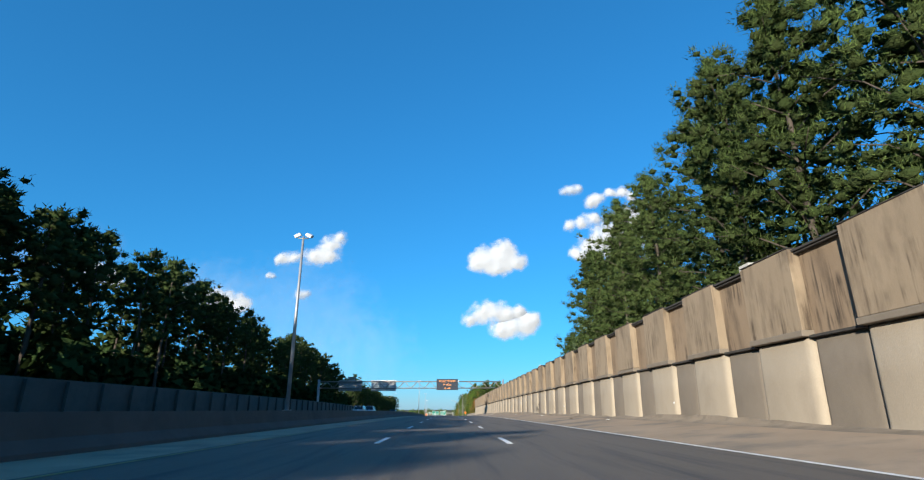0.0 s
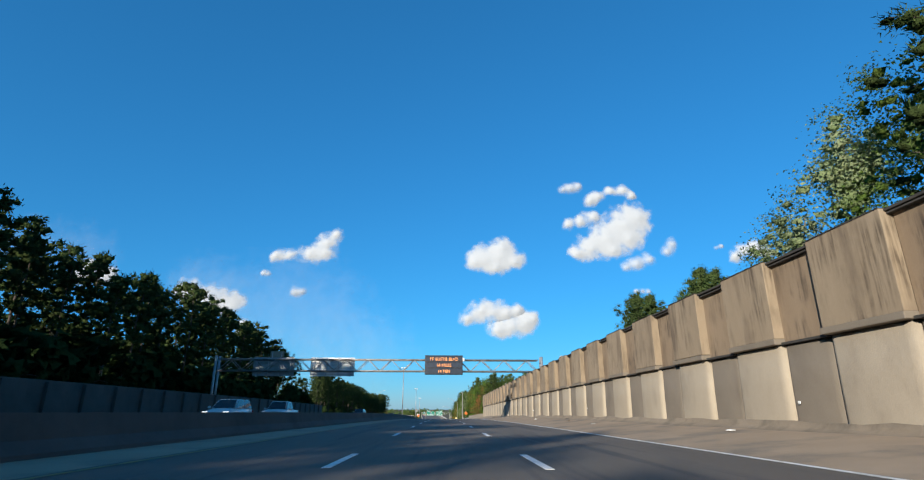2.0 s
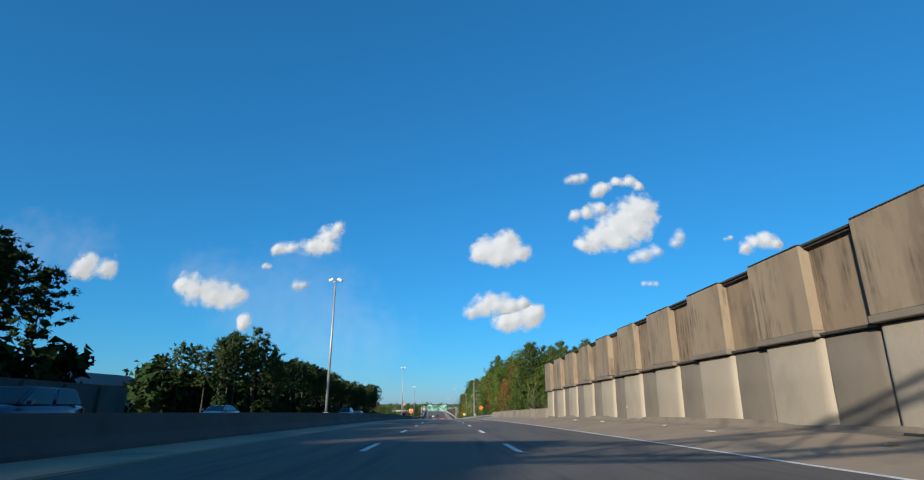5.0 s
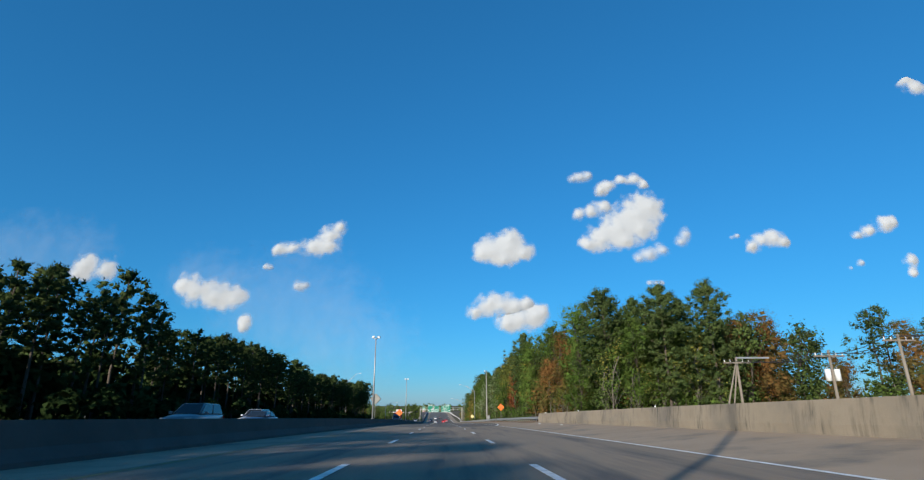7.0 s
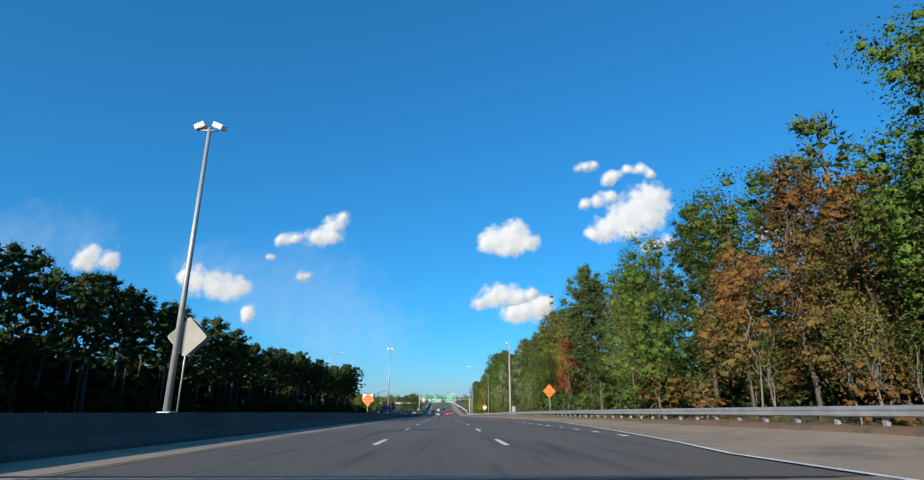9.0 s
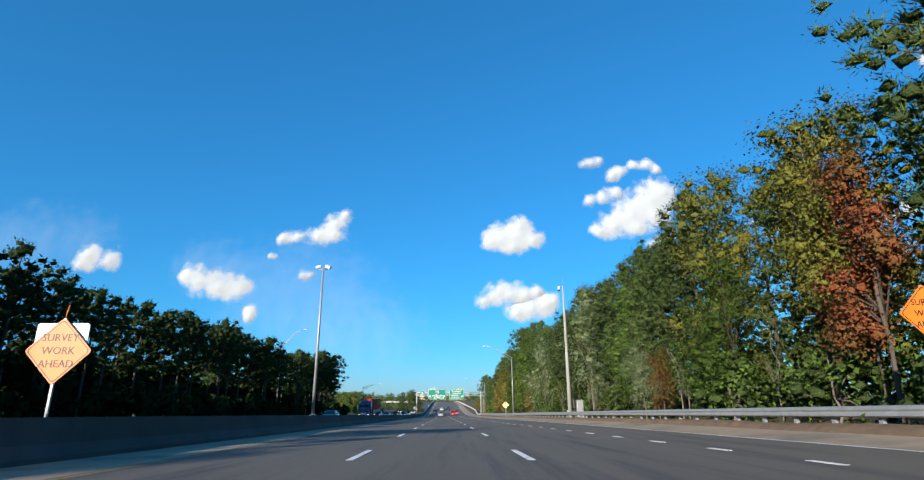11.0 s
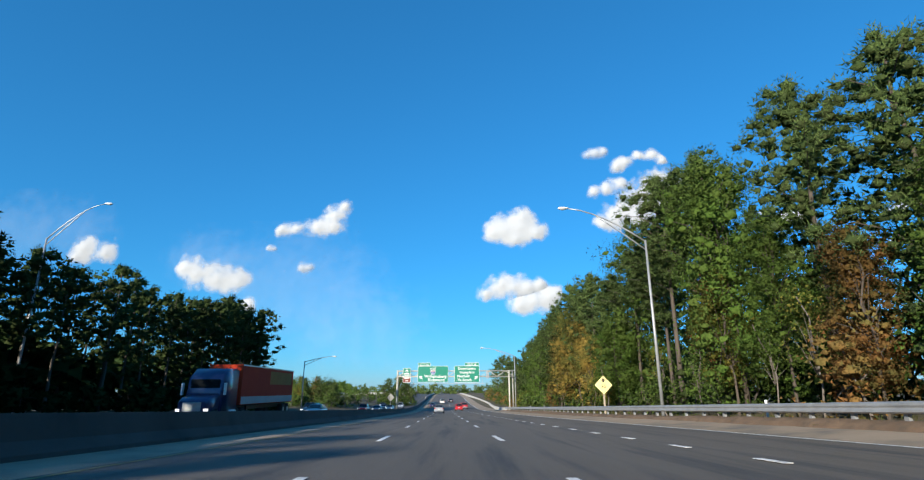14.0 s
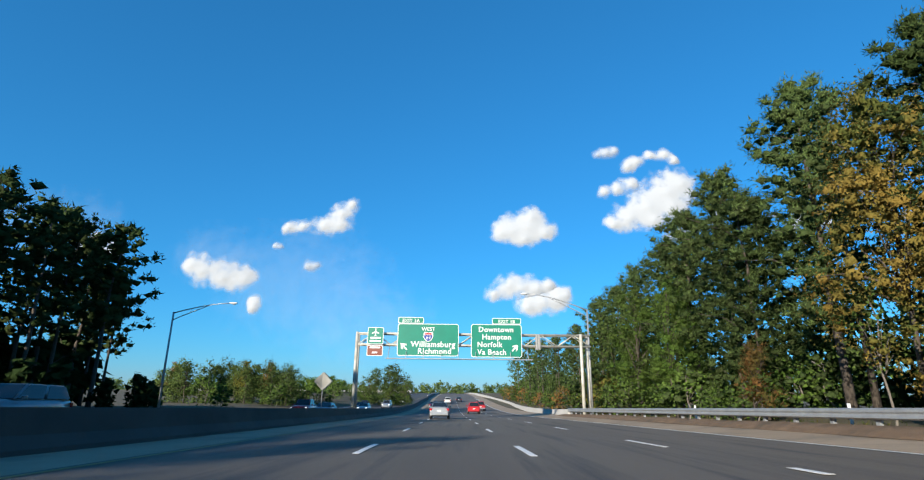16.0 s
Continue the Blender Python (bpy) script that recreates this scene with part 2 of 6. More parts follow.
def leaf_material(name, a, b, c, through=0.24):
    """Leaves: three colours mixed by leaf and by tree, light passing partly through."""
    m = bpy.data.materials.new(name)
    m.use_nodes = True
    nt = m.node_tree
    nt.nodes.clear()
    geo = nt.nodes.new("ShaderNodeNewGeometry")
    info = nt.nodes.new("ShaderNodeObjectInfo")
    big = noise_fac(nt, 0.35, 3, lo=0.4, hi=0.62)
    col = mix(nt, geo.outputs["Random Per Island"], a, b)
    col = mix(nt, big, col, c)
    hsv = nt.nodes.new("ShaderNodeHueSaturation")
    rm = nt.nodes.new("ShaderNodeMapRange")
    rm.inputs["To Min"].default_value, rm.inputs["To Max"].default_value = 0.75, 1.2
    nt.links.new(info.outputs["Random"], rm.inputs[0])
    nt.links.new(rm.outputs[0], hsv.inputs["Value"])
    nt.links.new(col, hsv.inputs["Color"])
    d = nt.nodes.new("ShaderNodeBsdfDiffuse")
    t = nt.nodes.new("ShaderNodeBsdfTranslucent")
    mx = nt.nodes.new("ShaderNodeMixShader")
    mx.inputs[0].default_value = through
    out = nt.nodes.new("ShaderNodeOutputMaterial")
    nt.links.new(hsv.outputs[0], d.inputs[0])
    nt.links.new(hsv.outputs[0], t.inputs[0])
    tuft = nt.nodes.new("ShaderNodeBump")
    tuft.inputs["Strength"].default_value, tuft.inputs["Distance"].default_value = 0.8, 0.12
    nt.links.new(noise_fac(nt, 7.0, 4, lo=0.3, hi=0.7), tuft.inputs["Height"])
    nt.links.new(tuft.outputs[0], d.inputs["Normal"])
    nt.links.new(d.outputs[0], mx.inputs[1])
    nt.links.new(t.outputs[0], mx.inputs[2])
    nt.links.new(mx.outputs[0], out.inputs[0])
    return m


L_PINE = leaf_material("pine_needles", (0.098, 0.146, 0.045), (0.146, 0.205, 0.064), (0.115, 0.162, 0.05), 0.28)
# darker copy of the pine needles, the trees' shade put into the colour
L_SHADED = leaf_material("shaded_pine_needles", (0.024, 0.046, 0.0165), (0.046, 0.074, 0.025), (0.033, 0.056, 0.019), 0.12)
# darker green for crown cores, the shade inside the foliage put into colour
L_INNER_SHADE = leaf_material("inner_foliage_shade", (0.045, 0.07, 0.024), (0.07, 0.10, 0.035), (0.055, 0.07, 0.027), 0.2)
L_GREEN = leaf_material("green_leaves", (0.07, 0.13, 0.025), (0.135, 0.215, 0.043), (0.11, 0.158, 0.037), 0.28)
L_OLIVE = leaf_material("olive_leaves", (0.085, 0.135, 0.034), (0.15, 0.205, 0.055), (0.11, 0.15, 0.044), 0.28)
L_SILVER = leaf_material("silvery_leaves", (0.19, 0.235, 0.11), (0.32, 0.36, 0.22), (0.14, 0.195, 0.075))
L_GOLD = leaf_material("golden_leaves", (0.18, 0.175, 0.036), (0.27, 0.235, 0.05), (0.13, 0.155, 0.038))
L_GRASS = leaf_material("dry_grass", (0.0936, 0.0792, 0.0288), (0.173, 0.137, 0.0576), (0.0576, 0.0792, 0.0216))
L_AMBER = leaf_material("amber_leaves", (0.28, 0.19, 0.045), (0.40, 0.275, 0.07), (0.145, 0.16, 0.042))
L_RUST = leaf_material("russet_leaves", (0.22, 0.11, 0.038), (0.31, 0.155, 0.055), (0.145, 0.128, 0.042))
L_RED = leaf_material("red_leaves", (0.24, 0.062, 0.033), (0.285, 0.105, 0.045), (0.15, 0.10, 0.035))

# ---- ground and roads ----
def ground_height(s, d):
    """Ground height against the road."""
    h = -0.16
    if d > 11:
        h = 0.2 if s < 640 else -0.1
    if d > 10.9 and s < 190:
        h = 1.2 * min((d - 10.9) / 4, 1)
    if d > 10.6 and 190 <= s < 250:
        h = -1.2 * min((d - 10.6) / 12, 1)
    if d > 14 and s >= 250:
        h = 0.25 + 0.5 * min((d - 14) / 8, 1)
    if d < -28.5 and s < 186:
        h = 1.8 * min((-28.5 - d) / 4, 1)
    if d < -27 and s >= 186:
        h = 0.8 * min((-27 - d) / 10, 1)
    if abs(d) > 14 or d < -27:
        h += 0.25 * noise.noise(Vector((s * 0.07, d * 0.07, 0)))
    return h


def ground():
    ds = [-4200, -2500, -1200, -600, -300, -160, -100, -75, -60, -50, -45, -41, -37, -33, -30, -28.4, -26.5, -25, -8.7, 9.4, 10.6, 11.2, 12, 13,
          14, 15.5, 17, 19, 22, 26, 31, 38, 48, 62, 80, 120, 180, 320, 650, 1300, 2600, 4200]
    ss = [S_FROM + 8 * k for k in range(int((900 - S_FROM) / 8))] + [900, 960, 1050, 1200, 1400, S_TO]
    bm = bmesh.new()
    rows = [[bm.verts.new(spot(s, d, ground_height(s, d))) for d in ds] for s in ss]
    last = rows[-1]
    rows.append([bm.verts.new(v.co + Vector((0, 3200, 0))) for v in last])
    rows.insert(0, [bm.verts.new(v.co - Vector((0, 2500, 0))) for v in rows[0]])
    for a, b in zip(rows, rows[1:]):
        for i in range(len(ds) - 1):
            bm.faces.new((a[i], a[i + 1], b[i + 1], b[i]))
    tagged(part("ground", bm, M_GROUND), "brown leaf-strewn verge with patches of dry grass", "ground", kind="structure")


ground()


def slab(name, label, mat, s0, s1, profile):
    """A road layer: its upper outline as (d, h), 0.2 m thick."""
    bm = bmesh.new()
    n = max(1, math.ceil((s1 - s0) / 4))
    rows = []
    for k in range(n + 1):
        s = s0 + (s1 - s0) * k / n
        rows.append([bm.verts.new(spot(s, d, h)) for d, h in profile] + [bm.verts.new(spot(s, d, h - 0.2)) for d, h in profile[::-1]])
    m = len(rows[0])
    for a, b in zip(rows, rows[1:]):
        for i in range(m):
            j = (i + 1) % m
            bm.faces.new((a[i], a[j], b[j], b[i]))
    bm.faces.new(rows[0][::-1])
    bm.faces.new(rows[-1])
    bmesh.ops.recalc_face_normals(bm, faces=bm.faces)
    return tagged(part(name, bm, mat), label, "road", kind="structure")


M_DECK = surface("bridge_deck", (0.208, 0.154, 0.104), (0.268, 0.201, 0.137), 0.3, 50, 0.9, stretch=(3, 0.2, 1), relief=0.4, stain=(0.0871, 0.0771, 0.067), stain_scale=0.4)
slab("road", "dark grey asphalt motorway lanes worn by traffic", M_ASPHALT, S_FROM, 190, [(-5.95, 0), (2.4, 0.0), (6.1, 0.05)])
slab("road", "tan-grey concrete bridge deck with worn wheel tracks", M_DECK, 190.05, 246, [(-5.95, 0), (2.4, 0.0), (6.1, 0.05)])
slab("road", "grey asphalt motorway lanes worn by traffic", M_ASPHALT, 246.05, S_TO - 10, [(-5.95, 0), (2.4, 0.0), (6.1, 0.02), (9.6, 0.12)])
slab("shoulder", "tan concrete shoulder along the tall wall", M_SHOULDER, S_FROM, 246, [(6.104, 0.05), (10.15, 0.44)])
slab("shoulder", "pale dusty shoulder along the guardrail", M_SHOULDER, 246.05, S_TO - 10, [(9.604, 0.12), (12.4, 0.36)])
slab("inner_shoulder", "pale concrete inner shoulder along the median barrier", M_SHOULDER, S_FROM, S_TO - 10, [(-8.2, -0.02), (-5.954, 0.0)])
slab("opposite_road", "asphalt lanes of the opposite carriageway, coloured dark for shade", M_ASPHALT_SHADED, S_FROM, S_TO - 10, [(-25.6, 0), (-8.9, 0)])


def ribbon(name, label, mat, s0, s1, place, w=0.07):
    """A painted line whose middle lies at place(s) = (d, h)."""
    bm = bmesh.new()
    prev = None
    n = math.ceil((s1 - s0) / 4)
    for k in range(n + 1):
        s = s0 + (s1 - s0) * k / n
        d, h = place(s)
        a, b = bm.verts.new(spot(s, d - w, h)), bm.verts.new(spot(s, d + w, h))
        if prev:
            bm.faces.new((prev[0], prev[1], b, a))
        prev = (a, b)
    tagged(part(name, bm, mat), label, "edge line", kind="structure")


def shoulder_taper():
    """The pale shoulder that narrows where the exit lane opens."""
    bm = bmesh.new()
    rows = []
    for k in range(20):
        s = 246.05 + k * 2
        d0 = min(6.05 + 3.5 * min(max((s - 250) / 34, 0), 1) ** 0.8, 9.58)
        rows.append([bm.verts.new(spot(s, d, 0.02 + (d - 6.1) / 3.5 * 0.1 + e)) for d, e in ((d0, 0.006), (9.6, 0.006), (9.6, -0.1), (d0, -0.1))])
    for a, b in zip(rows, rows[1:]):
        for i in range(4):
            bm.faces.new((a[i], a[(i + 1) % 4], b[(i + 1) % 4], b[i]))
    bm.faces.new(rows[0][::-1])
    bm.faces.new(rows[-1])
    bmesh.ops.recalc_face_normals(bm, faces=bm.faces)
    tagged(part("shoulder", bm, M_SHOULDER), "pale shoulder tapering beside the opening exit lane", "road", kind="structure")


shoulder_taper()


def lines():
    dash = mesh_of("dash", box(bmesh.new(), -0.075, 0.075, -1.525, 1.525, 0.002, 0.008), M_PAINT)
    short = mesh_of("dash", box(bmesh.new(), -0.085, 0.085, -0.45, 0.45, 0.002, 0.008), M_PAINT)
    for d, phase in ((1.70, 53.28), (-1.96, 53.6)):
        holder = thing("lane_line", "broken white lane line painted on the asphalt", "lane line", kind="structure")
        s = phase - 7 * 12.19
        while s < 640:
            ob = part("dash", dash, None, holder)
            ob.matrix_basis = stand(s, d, 0.003) @ pose(0, 0, 0, grade_at(s))
            s += 12.19 if s < 110 else 11.76
    holder = thing("lane_line", "short dotted white line between through lane and exit lane", "lane line", kind="structure")
    s = 390.9 - 36 * 3.66
    while s < 428:
        ob = part("dash", short, None, holder)
        ob.matrix_basis = stand(s, 5.55 + 1.1 * min(max((345 - s) / 45, 0), 1), 0.035) @ pose(0, 0, 0, grade_at(s))
        s += 3.66
    while s < 520:
        ob = part("dash", dash, None, holder)
        ob.matrix_basis = stand(s + 3.3, 5.45, 0.03) @ pose(0, 0, 0, grade_at(s))
        s += 11.76
    ribbon("edge_line", "solid white edge line beside the tan shoulder", M_PAINT, S_FROM, 250, lambda s: (5.95, 0.056), 0.085)
    ribbon("edge_line", "solid white edge line bending out to the exit lane", M_PAINT, 250, 640, lambda s: (5.95 + 3.5 * min(max((s - 250) / 34, 0), 1) ** 0.8, 0.056 + 0.066 * min(max((s - 250) / 34, 0), 1)), 0.085)
    ribbon("edge_line", "solid yellow edge line beside the median", M_YELLOW, S_FROM, 900, lambda s: (-5.75, 0.006))
    ribbon("edge_line", "yellow edge line of the opposite carriageway", M_YELLOW, S_FROM, 900, lambda s: (-12.2, 0.006))
    ribbon("edge_line", "white edge line of the opposite carriageway", M_PAINT, S_FROM, 900, lambda s: (-23.6, 0.006))
    # joint at the start of the bridge deck
    for s in (190.0, 246.0, 331.0):
        bm = bmesh.new()
        box(bm, -14.2, 0, -0.09, 0.09, 0.002, 0.008)
        ob = part("expansion_joint", bm, M_BLACK)
        ob.matrix_basis = stand(s, 6.05, 0.03, 0.0) @ pose(0, 0, 0, 0, 0.2)
        tagged(ob, "dark expansion joint across the lanes", "expansion joint", kind="structure")


lines()


# ---- tall wall on the sunny side ----
WALL_D, WALL_END, BAY, WALL_PHASE = 9.9, 187.95, 4.665, 0.45


def tall_wall():
    holder = thing("wall_east", "tall tan concrete noise wall of stepped, streaked panels", "noise wall", kind="structure")
    bm = bmesh.new()
    sweep(bm, [(WALL_D + 0.47, -0.2), (WALL_D + 0.47, 5.2), (WALL_D + 0.77, 5.2), (WALL_D + 0.77, -0.2)], -62, WALL_END - 0.05, 4)
    part("backing", bm, M_PANEL_DARK, holder)
    # local x: into the wall, y: along the road
    fw = 2.6
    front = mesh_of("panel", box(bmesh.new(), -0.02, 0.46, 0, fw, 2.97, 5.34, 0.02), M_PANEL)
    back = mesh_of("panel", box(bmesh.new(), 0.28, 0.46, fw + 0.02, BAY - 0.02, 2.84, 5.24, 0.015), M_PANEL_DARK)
    sill = mesh_of("sill", box(bmesh.new(), -0.07, 0.46, -0.03, fw + 0.03, 2.79, 2.965, 0.025), M_CONCRETE_DARK)
    # strip below and cap above the recess are black to stand for shadow lines
    lip = mesh_of("lip", box(bmesh.new(), 0.10, 0.46, fw + 0.04, BAY - 0.04, 2.755, 2.83, 0.012), M_SHADOW_AND_GAP)
    cap = mesh_of("cap", box(bmesh.new(), 0.08, 0.46, fw - 0.05, BAY + 0.05, 5.245, 5.315, 0.01), M_SHADOW_AND_GAP)
    rail = mesh_of("cap", box(bmesh.new(), 0.13, 0.30, fw + 0.01, BAY - 0.01, 5.175, 5.22, 0.008), M_SHADOW_AND_GAP)
    coping = mesh_of("coping", box(bmesh.new(), -0.04, 0.47, 0.01, fw - 0.06, 5.344, 5.375, 0.008), M_SHADOW_AND_GAP)
    # lower wall: broad pleats whose near flank is rounded and flares at the foot
    def lower(y0, y1, x, mat, name):
        bm = bmesh.new()
        rings = []
        for z, flare in ((-0.1, 0.16), (0.12, 0.12), (0.32, 0.05), (0.6, 0.015), (1.6, 0.0), (2.76, -0.035)):
            xx = x - flare
            prof = [(0.47, y0), (xx + 0.17, y0), (xx + 0.075, y0 + 0.05), (xx + 0.02, y0 + 0.15), (xx, y0 + 0.3), (xx, y1 - 0.16), (xx + 0.02, y1 - 0.07), (xx + 0.09, y1), (0.47, y1)]
            rings.append([bm.verts.new((p, q, z)) for p, q in prof])
        for a, b in zip(rings, rings[1:]):
            for i in range(len(a) - 1):
                bm.faces.new((a[i], b[i], b[i + 1], a[i + 1])).smooth = 0 < i < len(a) - 2
        bm.faces.new(rings[-1][::-1])
        bmesh.ops.recalc_face_normals(bm, faces=bm.faces)
        return mesh_of(name, bm, mat)
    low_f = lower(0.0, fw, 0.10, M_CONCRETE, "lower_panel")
    # recessed lower panels take a darker concrete than the proud ones
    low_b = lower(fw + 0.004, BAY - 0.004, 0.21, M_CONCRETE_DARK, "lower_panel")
    for k in range(-13, 41):
        m = stand(WALL_PHASE + k * BAY - 0.1 * max(0, k - 24), WALL_D)
        near = (("panel", front), ("sill", sill), ("coping", coping), ("lower_panel", low_f))
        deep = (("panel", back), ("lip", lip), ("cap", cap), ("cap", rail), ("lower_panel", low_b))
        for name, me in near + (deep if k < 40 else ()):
            ob = part(name, me, None, holder)
            ob.matrix_basis = m @ pose(0, 0, random.uniform(-0.012, 0.012), 0, 0, random.uniform(-0.25, 0.25))
    # pale blocks on the wall's top, every ninth bay
    for s in (17.0, 59.0, 101.0, 143.0):
        ob = part("cap_block", box(bmesh.new(), 0.12, 0.46, -0.3, 0.3, 5.32, 5.56, 0.02), M_PALE, holder)
        ob.matrix_basis = stand(s, WALL_D)


tall_wall()


def wall_foot():
    """Silt heaped along the foot of the wall, reflectors on it, a drain slot and litter."""
    rnd = random.Random(11)
    bm = bmesh.new()
    rings = []
    s = -60.0
    top, out = 0.3, 0.25
    while s < WALL_END:
        top = min(max(top + rnd.uniform(-0.08, 0.08), 0.05), 0.26)
        out = min(max(out + rnd.uniform(-0.06, 0.06), 0.12), 0.4)
        rings.append([bm.verts.new(spot(s, d, h)) for d, h in ((WALL_D + 0.3, 0.40 + top), (WALL_D + 0.07, 0.40 + top), (WALL_D + 0.0, 0.40 + top * 0.45), (WALL_D - 0.02 - out, 0.42 - 0.1 * out), (WALL_D - out * 2, 0.405 - 0.2 * out))])
        s += 0.9
    for a, b in zip(rings, rings[1:]):
        for i in range(4):
            bm.faces.new((a[i], b[i], b[i + 1], a[i + 1])).smooth = True
    bmesh.ops.recalc_face_normals(bm, faces=bm.faces)
    tagged(part("silt_strip", bm, M_SILT), "brown silt heaped along the foot of the wall", "silt", kind="structure")
    plate_ = mesh_of("reflector", box(bmesh.new(), -0.02, 0.0, -0.05, 0.05, -0.04, 0.04, 0.006), M_WHITE)
    for s in (24.0, 47.0, 70.0, 93.0, 116.0, 139.0, 165.0, 186.0):
        ob = part("reflector", plate_, None)
        ob.matrix_basis = stand(s, WALL_D + 0.10, 1.15)
        tagged(ob, "small white reflector on the wall", "reflector", "wall reflectors")
    for s in (52.0, 98.0, 146.0):
        ob = part("drain_slot", box(bmesh.new(), -0.04, 0.02, -0.5, 0.5, 0.03, 0.09, 0.01), M_SHADOW_AND_GAP)
        ob.matrix_basis = stand(s, WALL_D - 0.22, 0.36)
        tagged(ob, "dark drain slot at the foot of the wall", "drain", kind="structure")
    for k in range(22):
        s, d = rnd.uniform(20, 240), rnd.uniform(8.2, 9.1)
        bm = bmesh.new()
        bmesh.ops.create_icosphere(bm, subdivisions=1, radius=1.0)
        for v in bm.verts:
            v.co = Vector((v.co.x * 0.09, v.co.y * rnd.uniform(0.12, 0.2), v.co.z * 0.03)) * rnd.uniform(0.8, 1.2)
        ob = part("litter", bm, (M_PALE, M_SILT, M_WHITE)[k % 3])
        ob.matrix_basis = stand(s, d, 0.06 + (d - 6.1) * 0.108, rnd.uniform(0, 180))
        tagged(ob, "small scrap of litter on the shoulder", "litter", "litter on the shoulder")


def low_parapet():
    bm = bmesh.new()
    sweep(bm, [(9.86, -0.1), (9.86, 0.67), (9.94, 1.29), (10.29, 1.29), (10.34, -0.1)], 188.1, 244.5, 4)
    tagged(part("parapet_wall", bm, M_BARRIER), "low stained concrete bridge parapet", "parapet", kind="structure")


low_parapet()
wall_foot()


# ---- median and far side ----
def median():
    bm = bmesh.new()
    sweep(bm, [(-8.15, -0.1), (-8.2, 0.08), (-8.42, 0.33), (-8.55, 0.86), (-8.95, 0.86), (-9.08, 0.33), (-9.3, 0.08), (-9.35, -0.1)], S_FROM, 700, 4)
    tagged(part("median_barrier", bm, M_SHADED_CONCRETE), "grey concrete median barrier, stained, coloured dark for shade", "barrier", kind="structure")
    holder = thing("wall_west", "grey concrete noise wall across the motorway, coloured dark for shade", "noise wall", kind="structure")
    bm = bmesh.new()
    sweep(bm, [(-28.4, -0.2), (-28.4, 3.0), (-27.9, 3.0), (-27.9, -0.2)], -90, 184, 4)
    part("backing", bm, M_SHADED_CONCRETE, holder)
    pil = mesh_of("panel", box(bmesh.new(), 0, 0.25, 0, 2.2, -0.1, 2.9, 0.02), M_SHADED_CONCRETE)
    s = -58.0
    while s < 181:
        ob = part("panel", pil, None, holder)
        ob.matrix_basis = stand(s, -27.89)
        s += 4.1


median()


# ---- guardrail ----
def guardrail(s0, s1, d):
    rail = thing("guardrail", "galvanized steel guardrail on short posts beside the shoulder", "guardrail", kind="structure")
    bm = bmesh.new()
    b = 0.30
    prof = [(d + x, b + z) for x, z in ((0, 0.42), (-0.07, 0.46), (-0.07, 0.52), (-0.01, 0.575), (-0.07, 0.63), (-0.07, 0.69), (0, 0.735), (0.012, 0.735), (0.012, 0.42))]
    sweep(bm, prof, s0, s1, 4)
    part("beam", bm, M_STEEL, rail)
    bm = bmesh.new()
    box(bm, 0.17, 0.28, -0.075, 0.075, -0.2, 0.72)
    post = mesh_of("post", bm, M_STEEL)
    block = mesh_of("spacer", box(bmesh.new(), 0.01, 0.17, -0.06, 0.06, 0.42, 0.70, 0.008), surface("weathered_timber", (0.2, 0.17, 0.13), (0.33, 0.28, 0.22), 3, 30))
    s = s0 + 0.4
    while s < s1 and s < 560:
        for name, me in (("post", post), ("spacer", block)):
            ob = part(name, me, None, rail)
            ob.matrix_basis = stand(s, d, b)
        s += 1.905


guardrail(243.5, 475, 12.0)


def leaf_bank():
    """Soil and old leaves washed up along the guardrail."""
    rnd = random.Random(19)
    bm = bmesh.new()
    rings = []
    w, top = 0.3, 0.12
    for k in range(258):
        s = 246.4 + k * 0.9
        w = min(max(w + rnd.uniform(-0.07, 0.07), 0.12), 0.5)
        top = min(max(top + rnd.uniform(-0.025, 0.025), 0.07), 0.17)
        rings.append([bm.verts.new(spot(s, d, h)) for d, h in ((11.75 - w, 0.28), (11.8 - 0.6 * w, 0.36 + 0.4 * top), (11.9, 0.37 + top), (12.3, 0.40 + top), (12.75, 0.36 + top), (12.9, 0.1))])
    for a, b in zip(rings, rings[1:]):
        for i in range(5):
            bm.faces.new((a[i], b[i], b[i + 1], a[i + 1])).smooth = True
    bmesh.ops.recalc_face_normals(bm, faces=bm.faces)
    tagged(part("leaf_bank", bm, surface("leaf_litter", (0.115, 0.07, 0.04), (0.185, 0.115, 0.066), 2.0, 26, 1.0, relief=0.8, depth=0.03, stain=(0.075, 0.055, 0.034), stain_scale=1.5)), "reddish-brown soil and old leaves banked under the guardrail", "leaf litter", kind="structure")


leaf_bank()


